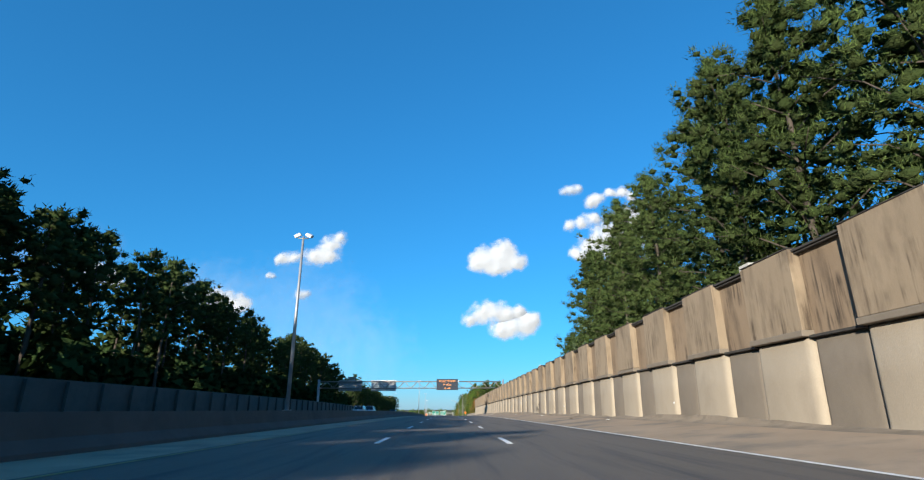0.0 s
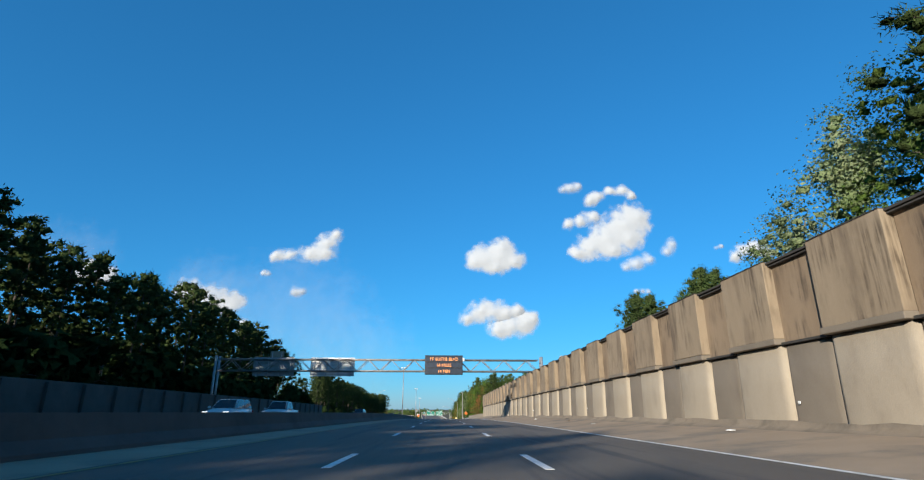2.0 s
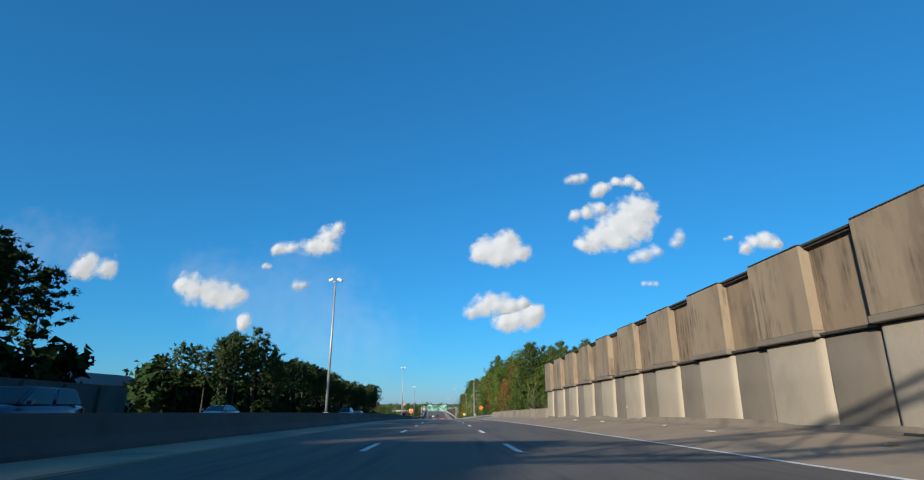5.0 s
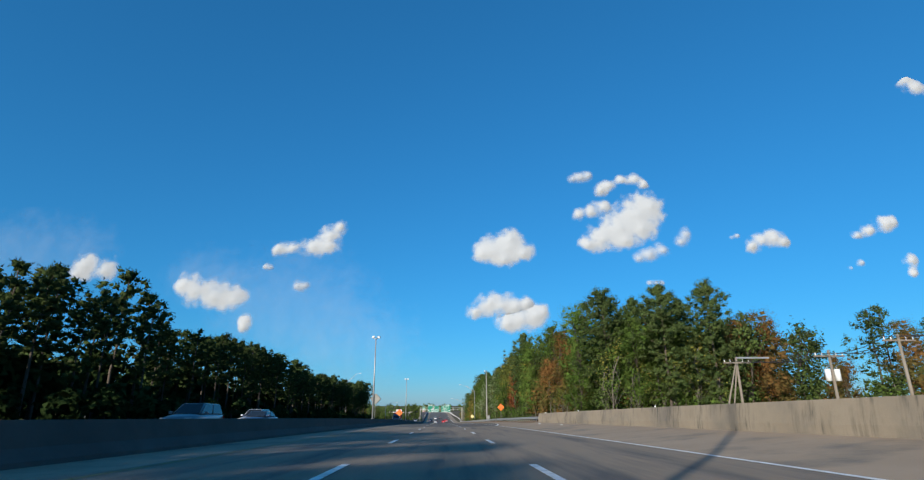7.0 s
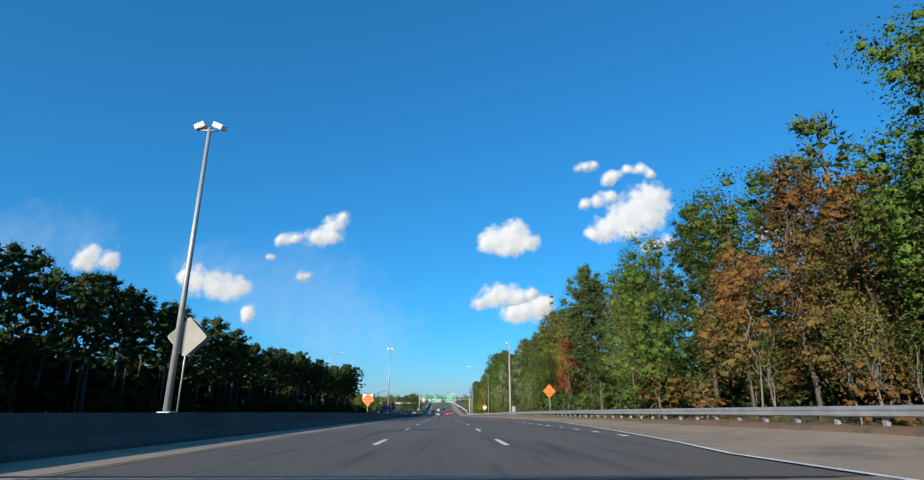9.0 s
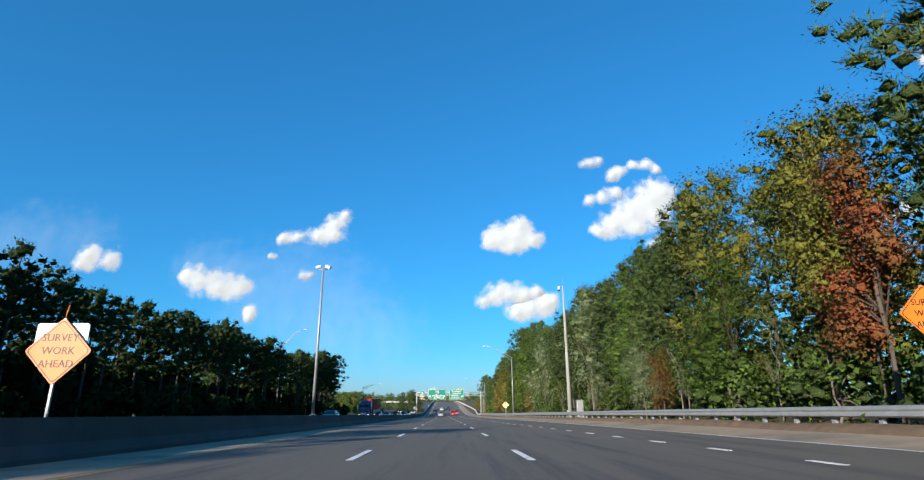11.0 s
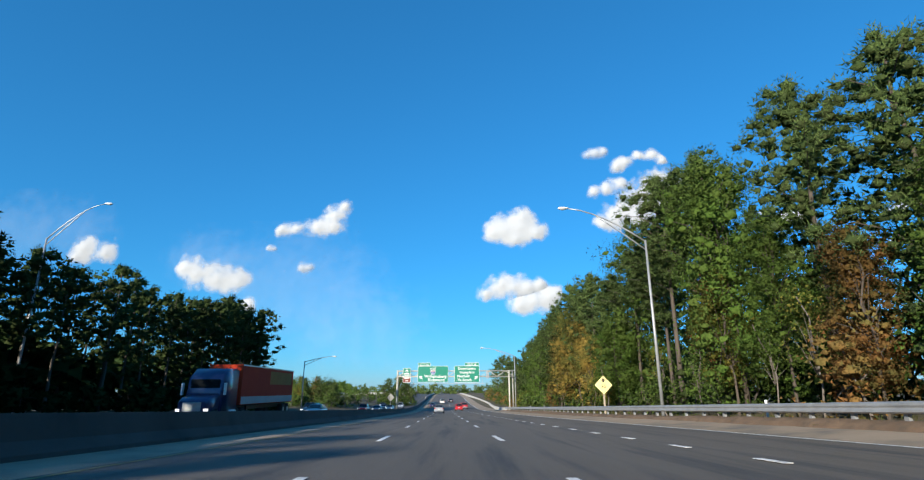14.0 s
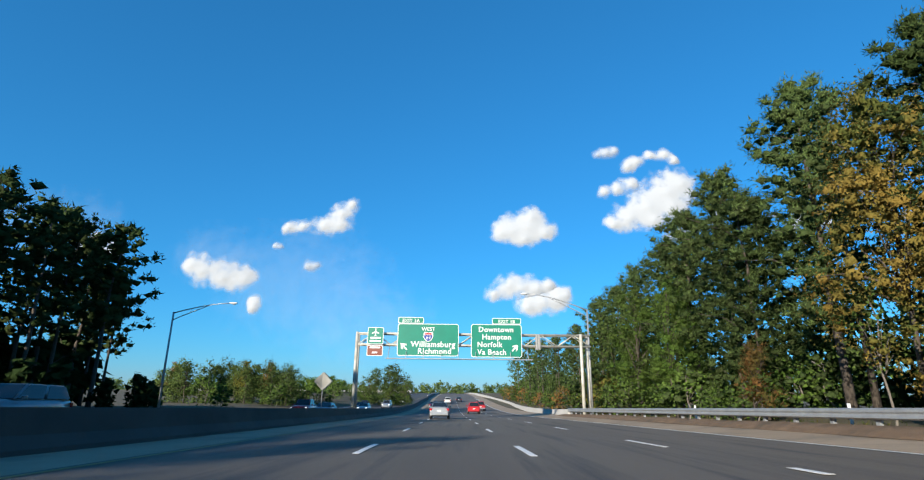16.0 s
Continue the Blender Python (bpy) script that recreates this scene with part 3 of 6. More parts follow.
# ---- lamp poles on the median ----
def median_lamp(s, d=-8.75, height=10.8):
    t = thing("street_lamp", "tall galvanized lamp pole with twin floodlights on the median barrier", "street lamp", stand(s, d, 0.84), "median lamps")
    bm = bmesh.new()
    box(bm, -0.2, 0.2, -0.2, 0.2, 0, 0.05, 0.01)
    part("base_plate", bm, M_STEEL, t)
    bm = bmesh.new()
    h = height - 0.84
    rod(bm, (0, 0, 0.05), (0, 0, h), 0.11, 0.065, 12)
    part("pole", bm, M_STEEL, t)
    bm = bmesh.new()
    rod(bm, (-0.3, 0, h - 0.1), (0.3, 0, h - 0.1), 0.035)
    part("crossarm", bm, M_STEEL, t)
    for sx in (-1, 1):
        bm = bmesh.new()
        box(bm, -0.2, 0.2, -0.16, 0.22, -0.1, 0.1, 0.04)
        bmesh.ops.transform(bm, matrix=pose(sx * 0.34, 0, h + 0.08, 18, sx * 26, 0), verts=bm.verts)
        head = part("floodlight", bm, M_WHITE, t)
        bm = bmesh.new()
        box(bm, -0.16, 0.16, -0.11, 0.17, -0.112, -0.101)
        bmesh.ops.transform(bm, matrix=pose(sx * 0.34, 0, h + 0.08, 18, sx * 26, 0), verts=bm.verts)
        part("lens", bm, M_LENS, head)
    return t


M_LENS, nt_, b_ = material("lamp_glass", (0.4, 0.41, 0.4), 0.15)
lamp = median_lamp(30.2)
for s in (176.0, 256.0, 326.3):
    copy_thing(lamp, stand(s, -8.75, 0.84))


# ---- first sign bridge ----
def truss(parent, s, d0, d1, z0, z1, depth=1.1, bay=1.5, mat=None):
    """A box truss across the road; local x runs across it."""
    n = round((d1 - d0) / bay)
    step = (d1 - d0) / n
    for y in (-depth / 2, depth / 2):
        for z in (z0, z1):
            bm = bmesh.new()
            rod(bm, (d0, y, z), (d1, y, z), 0.09, sides=8)
            part("chord", bm, mat or M_TRUSS, parent)
    for k in range(n):
        a, b = d0 + k * step, d0 + (k + 1) * step
        up = k % 2 == 0
        for y in (-depth / 2, depth / 2):
            bm = bmesh.new()
            rod(bm, (a, y, z0 if up else z1), (b, y, z1 if up else z0), 0.045, sides=6)
            part("diagonal", bm, mat or M_TRUSS, parent)
        for z in (z0, z1):
            bm = bmesh.new()
            rod(bm, (a, -depth / 2 if up else depth / 2, z), (b, depth / 2 if up else -depth / 2, z), 0.03, sides=5)
            part("diagonal", bm, mat or M_TRUSS, parent)


def sign_bridge_one():
    s = 126.0
    g = thing("sign_bridge", "galvanized box-truss sign bridge spanning the motorway, rust-streaked", "sign bridge", stand(s, 0, 0))
    truss(g, s, -29.3, 12.4, 6.1, 7.55)
    for d in (-29.6, 12.9):
        for y in (-0.55, 0.55):
            bm = bmesh.new()
            rod(bm, (d, y, -0.3), (d, y, 8.0), 0.17, 0.15, 14)
            part("post", bm, M_STEEL, g)
    # message board
    v = thing("message_board", "black electronic message board with amber dot-matrix text", "message board", stand(s - 1.0, 0, 0))
    bm = bmesh.new()
    box(bm, -2.5, 2.4, -0.35, 0.35, 5.62, 8.05, 0.03)
    body = part("housing", bm, M_BLACK, v)
    for k in range(3):
        bm = bmesh.new()
        z = 5.74 + k * 0.77
        box(bm, -2.4, 2.3, -0.375, -0.351, z, z + 0.66)
        part("display_panel", bm, M_DISPLAY, v)
    for k in range(4):
        bm = bmesh.new()
        z = 5.70 + k * 0.77
        box(bm, -2.46, 2.36, -0.43, -0.352, z - 0.04, z, 0.008)
        part("louvre", bm, M_BLACK, v)
    for k, words in enumerate(("14 MIN", "14 MILES", "FT EUSTIS BLVD")):
        put = [writing(w, v, (0, -0.379, 5.84 + k * 0.77), 0.56, M_AMBER, 0.92, "LEFT") for w in words.split()]
        wide = [0.92 * max(c.co.x for c in ob.data.vertices) for ob in put]
        x = -0.05 - (sum(wide) + 0.2 * (len(put) - 1)) / 2
        for ob, w in zip(put, wide):
            ob.matrix_basis.translation.x = x
            x += w + 0.2
    bm = bmesh.new()
    box(bm, 2.42, 2.62, -0.3, -0.1, 7.3, 7.75, 0.02)
    part("camera_box", bm, M_WHITE, v)
    # backs of the signs for the other direction
    for d0, d1 in ((-17.7, -11.9), (-25.2, -19.8)):
        b = thing("road_sign", "back of a large road sign with pale stiffener ribs", "road sign", stand(s + 0.75, 0, 0), "signs on the sign bridge")
        bm = bmesh.new()
        box(bm, d0, d1, -0.012, 0.012, 5.5, 7.9)
        # left sign gets a darker metal than its lit neighbour to stand for shade
        part("panel", bm, M_WHITE if d0 > -18 else M_SIGN_BACK, b)
        for k in range(6):
            bm = bmesh.new()
            z = 5.7 + k * 0.4
            box(bm, d0 + 0.05, d1 - 0.05, -0.05, -0.013, z, z + 0.06)
            part("rib", bm, M_STEEL, b)
        for k in range(4):
            bm = bmesh.new()
            x = d0 + 0.5 + k * (d1 - d0 - 1) / 3
            box(bm, x - 0.05, x + 0.05, -0.16, -0.051, 5.45, 7.95)
            part("bracket", bm, M_STEEL, b)
    b = thing("road_sign", "small sign back standing on the truss", "road sign", stand(s + 0.75, 0, 0), "signs on the sign bridge")
    # panel borrows the barrier's darker colour in place of shade
    part("panel", box(bmesh.new(), -23.1, -21.3, -0.012, 0.012, 7.92, 8.7), M_BARRIER, b)
    for x in (-22.8, -21.6):
        part("bracket", box(bmesh.new(), x - 0.04, x + 0.04, -0.1, -0.013, 7.4, 8.65), M_STEEL, b)
    return g


def writing(words, parent, at, size, mat, squeeze=1.0, align="CENTER", bold=0.0, name="lettering"):
    """Words as a thin mesh that faces back along the road."""
    cu = bpy.data.curves.new(name, "FONT")
    cu.body, cu.size, cu.align_x, cu.extrude, cu.resolution_u = words, size, align, 0.003, 2
    cu.offset, cu.space_character = bold * size, 1.0 + 3 * bold
    tmp = bpy.data.objects.new(name, cu)
    me = bpy.data.meshes.new_from_object(tmp)
    bpy.data.objects.remove(tmp)
    bpy.data.curves.remove(cu)
    me.materials.clear()
    me.materials.append(mat)
    me.name = name
    ob = part(name, me, None, parent)
    ob.matrix_basis = pose(at[0], at[1], at[2], 90) @ Matrix.Diagonal((squeeze, 1, 1, 1))
    return ob


M_SIGN_BACK = surface("bare_aluminium", (0.255, 0.255, 0.248), (0.322, 0.322, 0.315), 2, 20, 0.5, 0.3, relief=0.05)
M_AMBER, nt_, b_ = material("amber_light", (0.9, 0.35, 0.08), 0.4)
b_.inputs["Emission Color"].default_value, b_.inputs["Emission Strength"].default_value = (1.0, 0.32, 0.10, 1), 0.2
M_DISPLAY = surface("display_face", (0.018, 0.023, 0.034), (0.03, 0.038, 0.055), 3, 40, 0.35, relief=0.05)
sign_bridge_one()

# ---- trees ----
RNG = np.random.default_rng(7)


def flat_mesh(name, verts, per, mat, normals=None):
    """A mesh of loose triangles (per=3) or quads (per=4) from an array of corners; normals: one for each corner, for clumps that shade as round bodies."""
    n = len(verts)
    if normals is not None:
        tri, nrm = verts.reshape(-1, 3, 3), normals.reshape(-1, 3, 3)
        flip = np.einsum("ij,ij->i", np.cross(tri[:, 1] - tri[:, 0], tri[:, 2] - tri[:, 0]), nrm.sum(1)) < 0
        tri[flip], nrm[flip] = tri[flip][:, ::-1], nrm[flip][:, ::-1]
    me = bpy.data.meshes.new(name)
    me.vertices.add(n)
    me.vertices.foreach_set("co", verts.astype(np.float32).ravel())
    me.loops.add(n)
    me.loops.foreach_set("vertex_index", np.arange(n, dtype=np.int32))
    me.polygons.add(n // per)
    me.polygons.foreach_set("loop_start", np.arange(0, n, per, dtype=np.int32))
    me.update(calc_edges=True)
    me.materials.append(mat)
    if normals is not None:
        me.normals_split_custom_set(unit(normals).tolist())
    return me


def unit(v):
    return v / np.maximum(np.linalg.norm(v, axis=-1, keepdims=True), 1e-6)


def needles(centres, radii, per_clump, length, width, outward=None, flat=0.9, hollow=0.3):
    """Tufts of needle blades round the centres: their corners and the way each one faces."""
    n = len(centres) * per_clump
    c = np.repeat(centres, per_clump, 0)
    r = np.repeat(radii, per_clump)[:, None]
    off = unit(RNG.normal(size=(n, 3)) + np.array([0, 0, 0.22])) * RNG.uniform(hollow, 1.0, (n, 1))
    off[:, 2] *= flat
    p = c + off * r
    lean = np.repeat(outward, per_clump, 0) if outward is not None else 0.0
    way = unit(unit(off) * 0.55 + unit(np.cross(off, RNG.normal(size=(n, 3)))) * 0.75 + np.array([0, 0, 0.3]) + lean * 0.35)
    face = unit(unit(off) + lean * 0.45 + RNG.normal(size=(n, 3)) * 0.2 + np.array([0, 0, 0.12]))
    side = unit(np.cross(unit(off) + RNG.normal(size=(n, 3)) * 0.4, way))
    ln = length * RNG.uniform(0.6, 1.25, (n, 1))
    w = width * RNG.uniform(0.7, 1.3, (n, 1))
    tri = np.stack([p - side * w, p + side * w, p + way * ln], 1)
    return tri.reshape(-1, 3), np.repeat(face, 3, 0)


def leaves(centres, radii, per_clump, size, outward=None):
    """Sprays of leaves round the centres: their corners and the way each one faces."""
    n = len(centres) * per_clump
    c = np.repeat(centres, per_clump, 0)
    r = np.repeat(radii, per_clump)[:, None]
    off = unit(RNG.normal(size=(n, 3))) * RNG.uniform(0.25, 1.25, (n, 1))
    off[:, 2] *= 0.85
    p = c + off * r
    lean = np.repeat(outward, per_clump, 0) if outward is not None else 0.0
    nrm = unit(unit(off) * 0.6 + lean * 0.35 + RNG.normal(size=(n, 3)) * 0.6 + np.array([0, 0, 0.35]))
    u = unit(np.cross(nrm, RNG.normal(size=(n, 3))))
    v = np.cross(nrm, u)
    a = size * RNG.uniform(0.6, 1.3, (n, 1))
    tri = np.stack([p - u * a * 0.7 - v * a * 0.75, p + u * a * 1.2, p - u * a * 0.5 + v * a * 0.8], 1)
    face = unit(unit(off) * 0.75 + lean * 0.6 + nrm * 0.3)
    return tri.reshape(-1, 3), np.repeat(face, 3, 0)


OCTA = np.array([(1, 0, 0), (-1, 0, 0), (0, 1, 0), (0, -1, 0), (0, 0, 1), (0, 0, -1)], float)
OCTA_FACES = np.array([(a, b, c) for a in (0, 1) for b in (2, 3) for c in (4, 5)])


def cores(centres, radii, outward=None, flat=0.7):
    """Small uneven bodies of dense twigs and inner leaves that close a clump."""
    n = len(centres)
    turn = unit(RNG.normal(size=(n, 3)))
    body = OCTA[None] - 2 * np.einsum("vi,ni->nv", OCTA, turn)[:, :, None] * turn[:, None]
    way = unit(body + (outward[:, None] * 0.45 if outward is not None else 0.0) + np.array([0, 0, 0.15]))
    body = body * RNG.uniform(0.75, 1.2, (n, 6, 1)) * np.array([1, 1, flat]) * radii[:, None, None] + centres[:, None]
    way = way + RNG.normal(size=way.shape) * 0.12
    return body[:, OCTA_FACES].reshape(-1, 3), way[:, OCTA_FACES].reshape(-1, 3)


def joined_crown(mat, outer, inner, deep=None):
    """The outer foliage and the cores inside it, by default coloured dark for inner shade, as one mesh."""
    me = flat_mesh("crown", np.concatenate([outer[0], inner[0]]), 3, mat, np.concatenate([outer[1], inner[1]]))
    me.materials.append(deep or L_INNER_SHADE)
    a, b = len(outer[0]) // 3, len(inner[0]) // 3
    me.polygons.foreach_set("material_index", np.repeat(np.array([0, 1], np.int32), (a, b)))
    return me


def trunk_mesh(height, r, limbs, lean=0.3, mat=None, sides=6):
    bm = bmesh.new()
    n = 6
    bend = [Vector((RNG.normal() * lean * 0.5 * (k / n), RNG.normal() * lean * 0.5 * (k / n), -0.6 + (height + 0.6) * k / n)) for k in range(n + 1)]
    tube(bm, bend, [r * (1.25 if k == 0 else 1.0) * (1 - 0.85 * k / n) + 0.02 for k in range(n + 1)], sides)
    for base_z, tip in limbs:
        k = min(max((base_z + 0.6) / (height + 0.6) * n, 0), n - 0.01)
        a = bend[int(k)].lerp(bend[int(k) + 1], k - int(k))
        tip = Vector(tip)
        mid = a.lerp(tip, 0.55) + Vector((0, 0, 0.12 * (tip - a).length))
        tube(bm, [a, mid, tip], [max(0.25 * r * (1 - base_z / height) + 0.03, 0.03), 0.035, 0.012], 3)
    me = mesh_of("trunk", bm, mat or M_BARK)
    return me


def pine(height, spread, bare, pads, per, length, width, leaf=None, lumps=8, puff=0.12, core=0.62):
    """A pine: limbs that reach out and up from the trunk, each with a chain of needle puffs. bare: share of the height without limbs."""
    z0 = height * bare
    u = np.clip((np.arange(pads) + RNG.uniform(0, 1.0, pads)) / pads, 0, 1) ** 0.9
    z = z0 + (height - 1.0 - z0) * u
    reach = spread * (1 - u ** 3.2) ** 0.6 * np.minimum(1, 0.62 + 1.6 * u) * RNG.uniform(0.72, 1.12, pads)
    reach = np.maximum(reach, 0.14 * spread)
    ang = np.arange(pads) * 2.4 + RNG.uniform(-0.5, 0.5, pads)
    way = np.stack([np.cos(ang), np.sin(ang), np.zeros(pads)], 1)
    side = np.stack([-np.sin(ang), np.cos(ang), np.zeros(pads)], 1)
    k = np.repeat(np.arange(pads), lumps)
    along = np.tile((np.arange(lumps) + 0.6) / lumps, pads) ** 0.75
    along = np.clip(along + RNG.uniform(-0.06, 0.06, len(k)), 0.12, 1.05)
    fan = RNG.uniform(-1, 1, len(k)) * 0.36 * (0.35 + along)
    rise = 0.10 + 0.30 * along ** 1.7
    c = way[k] * (reach[k] * along)[:, None] + side[k] * (reach[k] * fan)[:, None]
    c[:, 2] = z[k] + reach[k] * rise + RNG.uniform(-0.55, 0.55, len(k))
    rad = spread * RNG.uniform(0.8, 1.25, len(k)) * (1.1 - 0.3 * along) * puff
    out = unit(way[k] * (0.4 + along)[:, None] + np.array([0, 0, 0.25]) * (0.3 + u[k])[:, None])
    tips = way * (reach * 0.95)[:, None]
    tips[:, 2] = z + reach * 0.36
    limbs = [(float(max(z[i] - 0.05 * reach[i], 1.0)), tips[i]) for i in range(0, pads, 1 if per > 40 else 3)]
    tr = trunk_mesh(height * 0.97, 0.009 * height + 0.03, limbs)
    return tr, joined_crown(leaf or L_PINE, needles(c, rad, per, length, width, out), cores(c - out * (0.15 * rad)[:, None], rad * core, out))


def broadleaf(height, spread, bare, clumps, per, size, leaf, bark=None, split=False):
    z0 = height * bare
    # lobes of uneven size make an uneven outline
    nl = 13
    up = (np.arange(nl) + RNG.uniform(0, 1, nl)) / nl
    around = RNG.uniform(0, 2 * math.pi, nl) + np.arange(nl) * 2.4
    out = spread * RNG.uniform(0.3, 0.62, nl) * np.minimum(1, 0.75 + up) * (1 - up ** 2.5) ** 0.7
    lobe = np.stack([out * np.cos(around), out * np.sin(around), z0 + (0.10 + 0.78 * up) * (height - z0)], 1)
    lr = RNG.uniform(0.36, 0.54, nl) * spread * (1.1 - 0.35 * up)
    k = RNG.integers(0, nl, clumps)
    c = lobe[k] + unit(RNG.normal(size=(clumps, 3))) * (lr[k] * RNG.uniform(0.5, 1.05, clumps))[:, None]
    c[:, 2] = np.clip(c[:, 2], z0 * 0.8, height)
    rad = RNG.uniform(0.6, 1.1, clumps)
    limbs = [(float(min(max(0.3 * height, lobe[i, 2] - 0.35 * height), 0.8 * height)), lobe[i]) for i in range(0, nl, 1 if height > 5 else 3)] + [(float(min(max(0.35 * height, c[i, 2] - 2.0), 0.8 * height)), c[i]) for i in range(0, clumps if height > 7 else 0, 11)]
    tr = trunk_mesh(height * 0.86, 0.004 * height + 0.008 if split else 0.006 * height + 0.03, [] if split else limbs, 0.7, bark or M_BARK)
    middle = lobe[k] * np.array([0.4, 0.4, 0.85])
    out = unit(c - middle)
    fill = cores(c * 0.85 + lobe[k] * 0.15, rad * (0.1 if split else 0.34 if per > 50 else 0.32), out)
    cr = joined_crown(leaf, leaves(c, rad, per, size, out), fill, leaf if per > 66 or leaf in (L_RUST, L_AMBER, L_GOLD) else None)
    if split:
        twigs = []
        for z, tip in limbs[:9]:
            a, tip = Vector((0, 0, z)), Vector(tip)
            mid = a.lerp(tip, 0.55) + Vector((0, 0, 0.12 * (tip - a).length))
            twigs.append(mesh_of("branch", tube(bmesh.new(), [a, mid, tip], [0.018, 0.012, 0.005], 5), bark))
        return tr, cr, twigs
    return tr, cr


def tree_kind(name, label, meshes, group):
    t = thing(name, label, "shrub" if name == "shrub" else "sapling" if name == "sapling" else "tree", pose(0, 0, 0), group)
    part("trunk", meshes[0], None, t)
    part("crown", meshes[1], None, t)
    for twig in meshes[2] if len(meshes) > 2 else ():
        part("branch", twig, None, t)
    return t


def plant_tree(kind, s, d, scale=1.0, height=0.0, used=set()):
    h = ground_height(s, d)
    if height:
        scale = (height - h) / TALL[kind.name]
    m = stand(s, d, h, random.uniform(0, 360)) @ Matrix.Diagonal((scale * random.uniform(0.92, 1.08), scale * random.uniform(0.92, 1.08), scale, 1))
    if kind.name not in used:
        used.add(kind.name)
        kind.matrix_basis = m
        return kind
    base = kind.scale.copy()
    kind_m = m @ Matrix.Diagonal((1 / base.x, 1 / base.y, 1 / base.z, 1))
    return copy_thing(kind, kind_m)


PINES = [tree_kind("pine_tree", "tall pine with soft green needle pads on a dark trunk", pine(17 + 1.5 * i, 4.1 + 0.2 * i, (0.10, 0.16, 0.22)[i], 36, 36, 0.30, 0.034, None, 10, 0.145, 0.6), "pines") for i in range(3)]
TALLEST = [tree_kind("pine_tree", "tall full-crowned pine with soft green needles behind the wall", pine(20 + i, 4.6, 0.08, 42, 46, 0.27, 0.026, None, 11, 0.135, 0.6), "pines behind the wall") for i in range(2)]
PLAIN = [tree_kind("pine_tree", "pine in the back of the wood", pine(16 + 1.5 * i, 3.8, 0.13, 21, 15, 0.42, 0.07, None, 6, 0.17, 0.5), "pines") for i in range(2)]
HIGH = [tree_kind("pine_tree", "tall pine with bare trunk and high needle crown", pine(18 + i, 4.4, 0.40 + 0.08 * i, 30, 46, 0.27, 0.027, None, 10, 0.14, 0.6), "pines") for i in range(2)]
STAND = [tree_kind("pine_tree", "slender pine across the motorway, its crown coloured dark for shade", pine(16 + 0.8 * i, 3.9, (0.36, 0.42, 0.30, 0.2)[i], 19, 11, 0.44, 0.085, L_SHADED, 6, 0.175, 0.75), "pines across the motorway") for i in range(4)]
GREENS = [tree_kind("broadleaf_tree", "green broadleaf tree with sunlit leaves", broadleaf(13 + 1.5 * i, 4.2, 0.12, 200, 84, 0.069, L_GREEN), "broadleaf trees") for i in range(3)]
BACKS = [tree_kind("broadleaf_tree", "green broadleaf tree away from the road", broadleaf(10 + 2 * i, 4.6, 0.04, 130, 20, 0.15, L_OLIVE), "broadleaf trees") for i in range(2)]
GOLDS = [tree_kind("broadleaf_tree", "tree turning olive and yellow-gold in autumn", broadleaf(14 + 2 * i, 4.0, 0.16, 180, 88, 0.069, L_GOLD), "broadleaf trees") for i in range(2)]
SILVERS = [tree_kind("broadleaf_tree", "tree with pale silvery green leaves", broadleaf(11 + 2 * i, 4.2, 0.08, 180, 88, 0.068, L_SILVER, M_BARK_PALE), "broadleaf trees") for i in range(2)]
RUSTS = [tree_kind("broadleaf_tree", "tree with russet brown autumn leaves", broadleaf(11 + 2 * i, 3.6, 0.14, 170, 80, 0.064, L_RUST), "broadleaf trees") for i in range(2)]
AMBERS = [tree_kind("broadleaf_tree", "tree in bright amber autumn leaf", broadleaf(11 + 3 * i, 3.9, 0.12, 180, 84, 0.066, L_AMBER), "broadleaf trees") for i in range(2)]
REDS = [tree_kind("broadleaf_tree", "slim tree with red autumn leaves", broadleaf(12, 2.4, 0.16, 90, 74, 0.074, L_RED), "broadleaf trees")]
SHRUBS = [tree_kind("shrub", ("leafy green roadside shrub", "yellowing roadside shrub", "russet roadside shrub")[i] + " under the trees", broadleaf(3.2 + 0.6 * i, 2.6, 0.03, 46, 15, 0.112, (L_GREEN, L_GOLD, L_RUST)[i], M_BARK_PALE), "roadside shrubs") for i in range(3)]
SAPLINGS = [tree_kind("sapling", "thin pale sapling with few leaves at the wood's edge", broadleaf(5.5 + i, 1.7, 0.35, 26, 16, 0.075, (L_GREEN, L_GOLD)[i], M_BARK_PALE, True), "saplings") for i in range(2)]
TALL = {TALLEST[0].name: 20, TALLEST[1].name: 21, PLAIN[0].name: 16, PLAIN[1].name: 17.5, SHRUBS[0].name: 3.2}
DIM = [tree_kind("shrub", "evergreen thicket under the shaded pines, coloured dark for shade", broadleaf(4.5 + i, 3.4, 0.02, 44, 9, 0.55, L_SHADED), "thicket") for i in range(2)]


for kinds, heights in ((PINES, (17, 18.5, 20)), (STAND, (16, 16.8, 17.6, 18.4)), (HIGH, (18, 19)), (GREENS, (13, 14.5, 16)), (GOLDS, (14, 16)), (SILVERS, (11, 13)), (RUSTS, (11, 13)), (REDS, (12,)), (BACKS, (10, 12)), (AMBERS, (11, 14))):
    for k_, h_ in zip(kinds, heights):
        TALL[k_.name] = h_


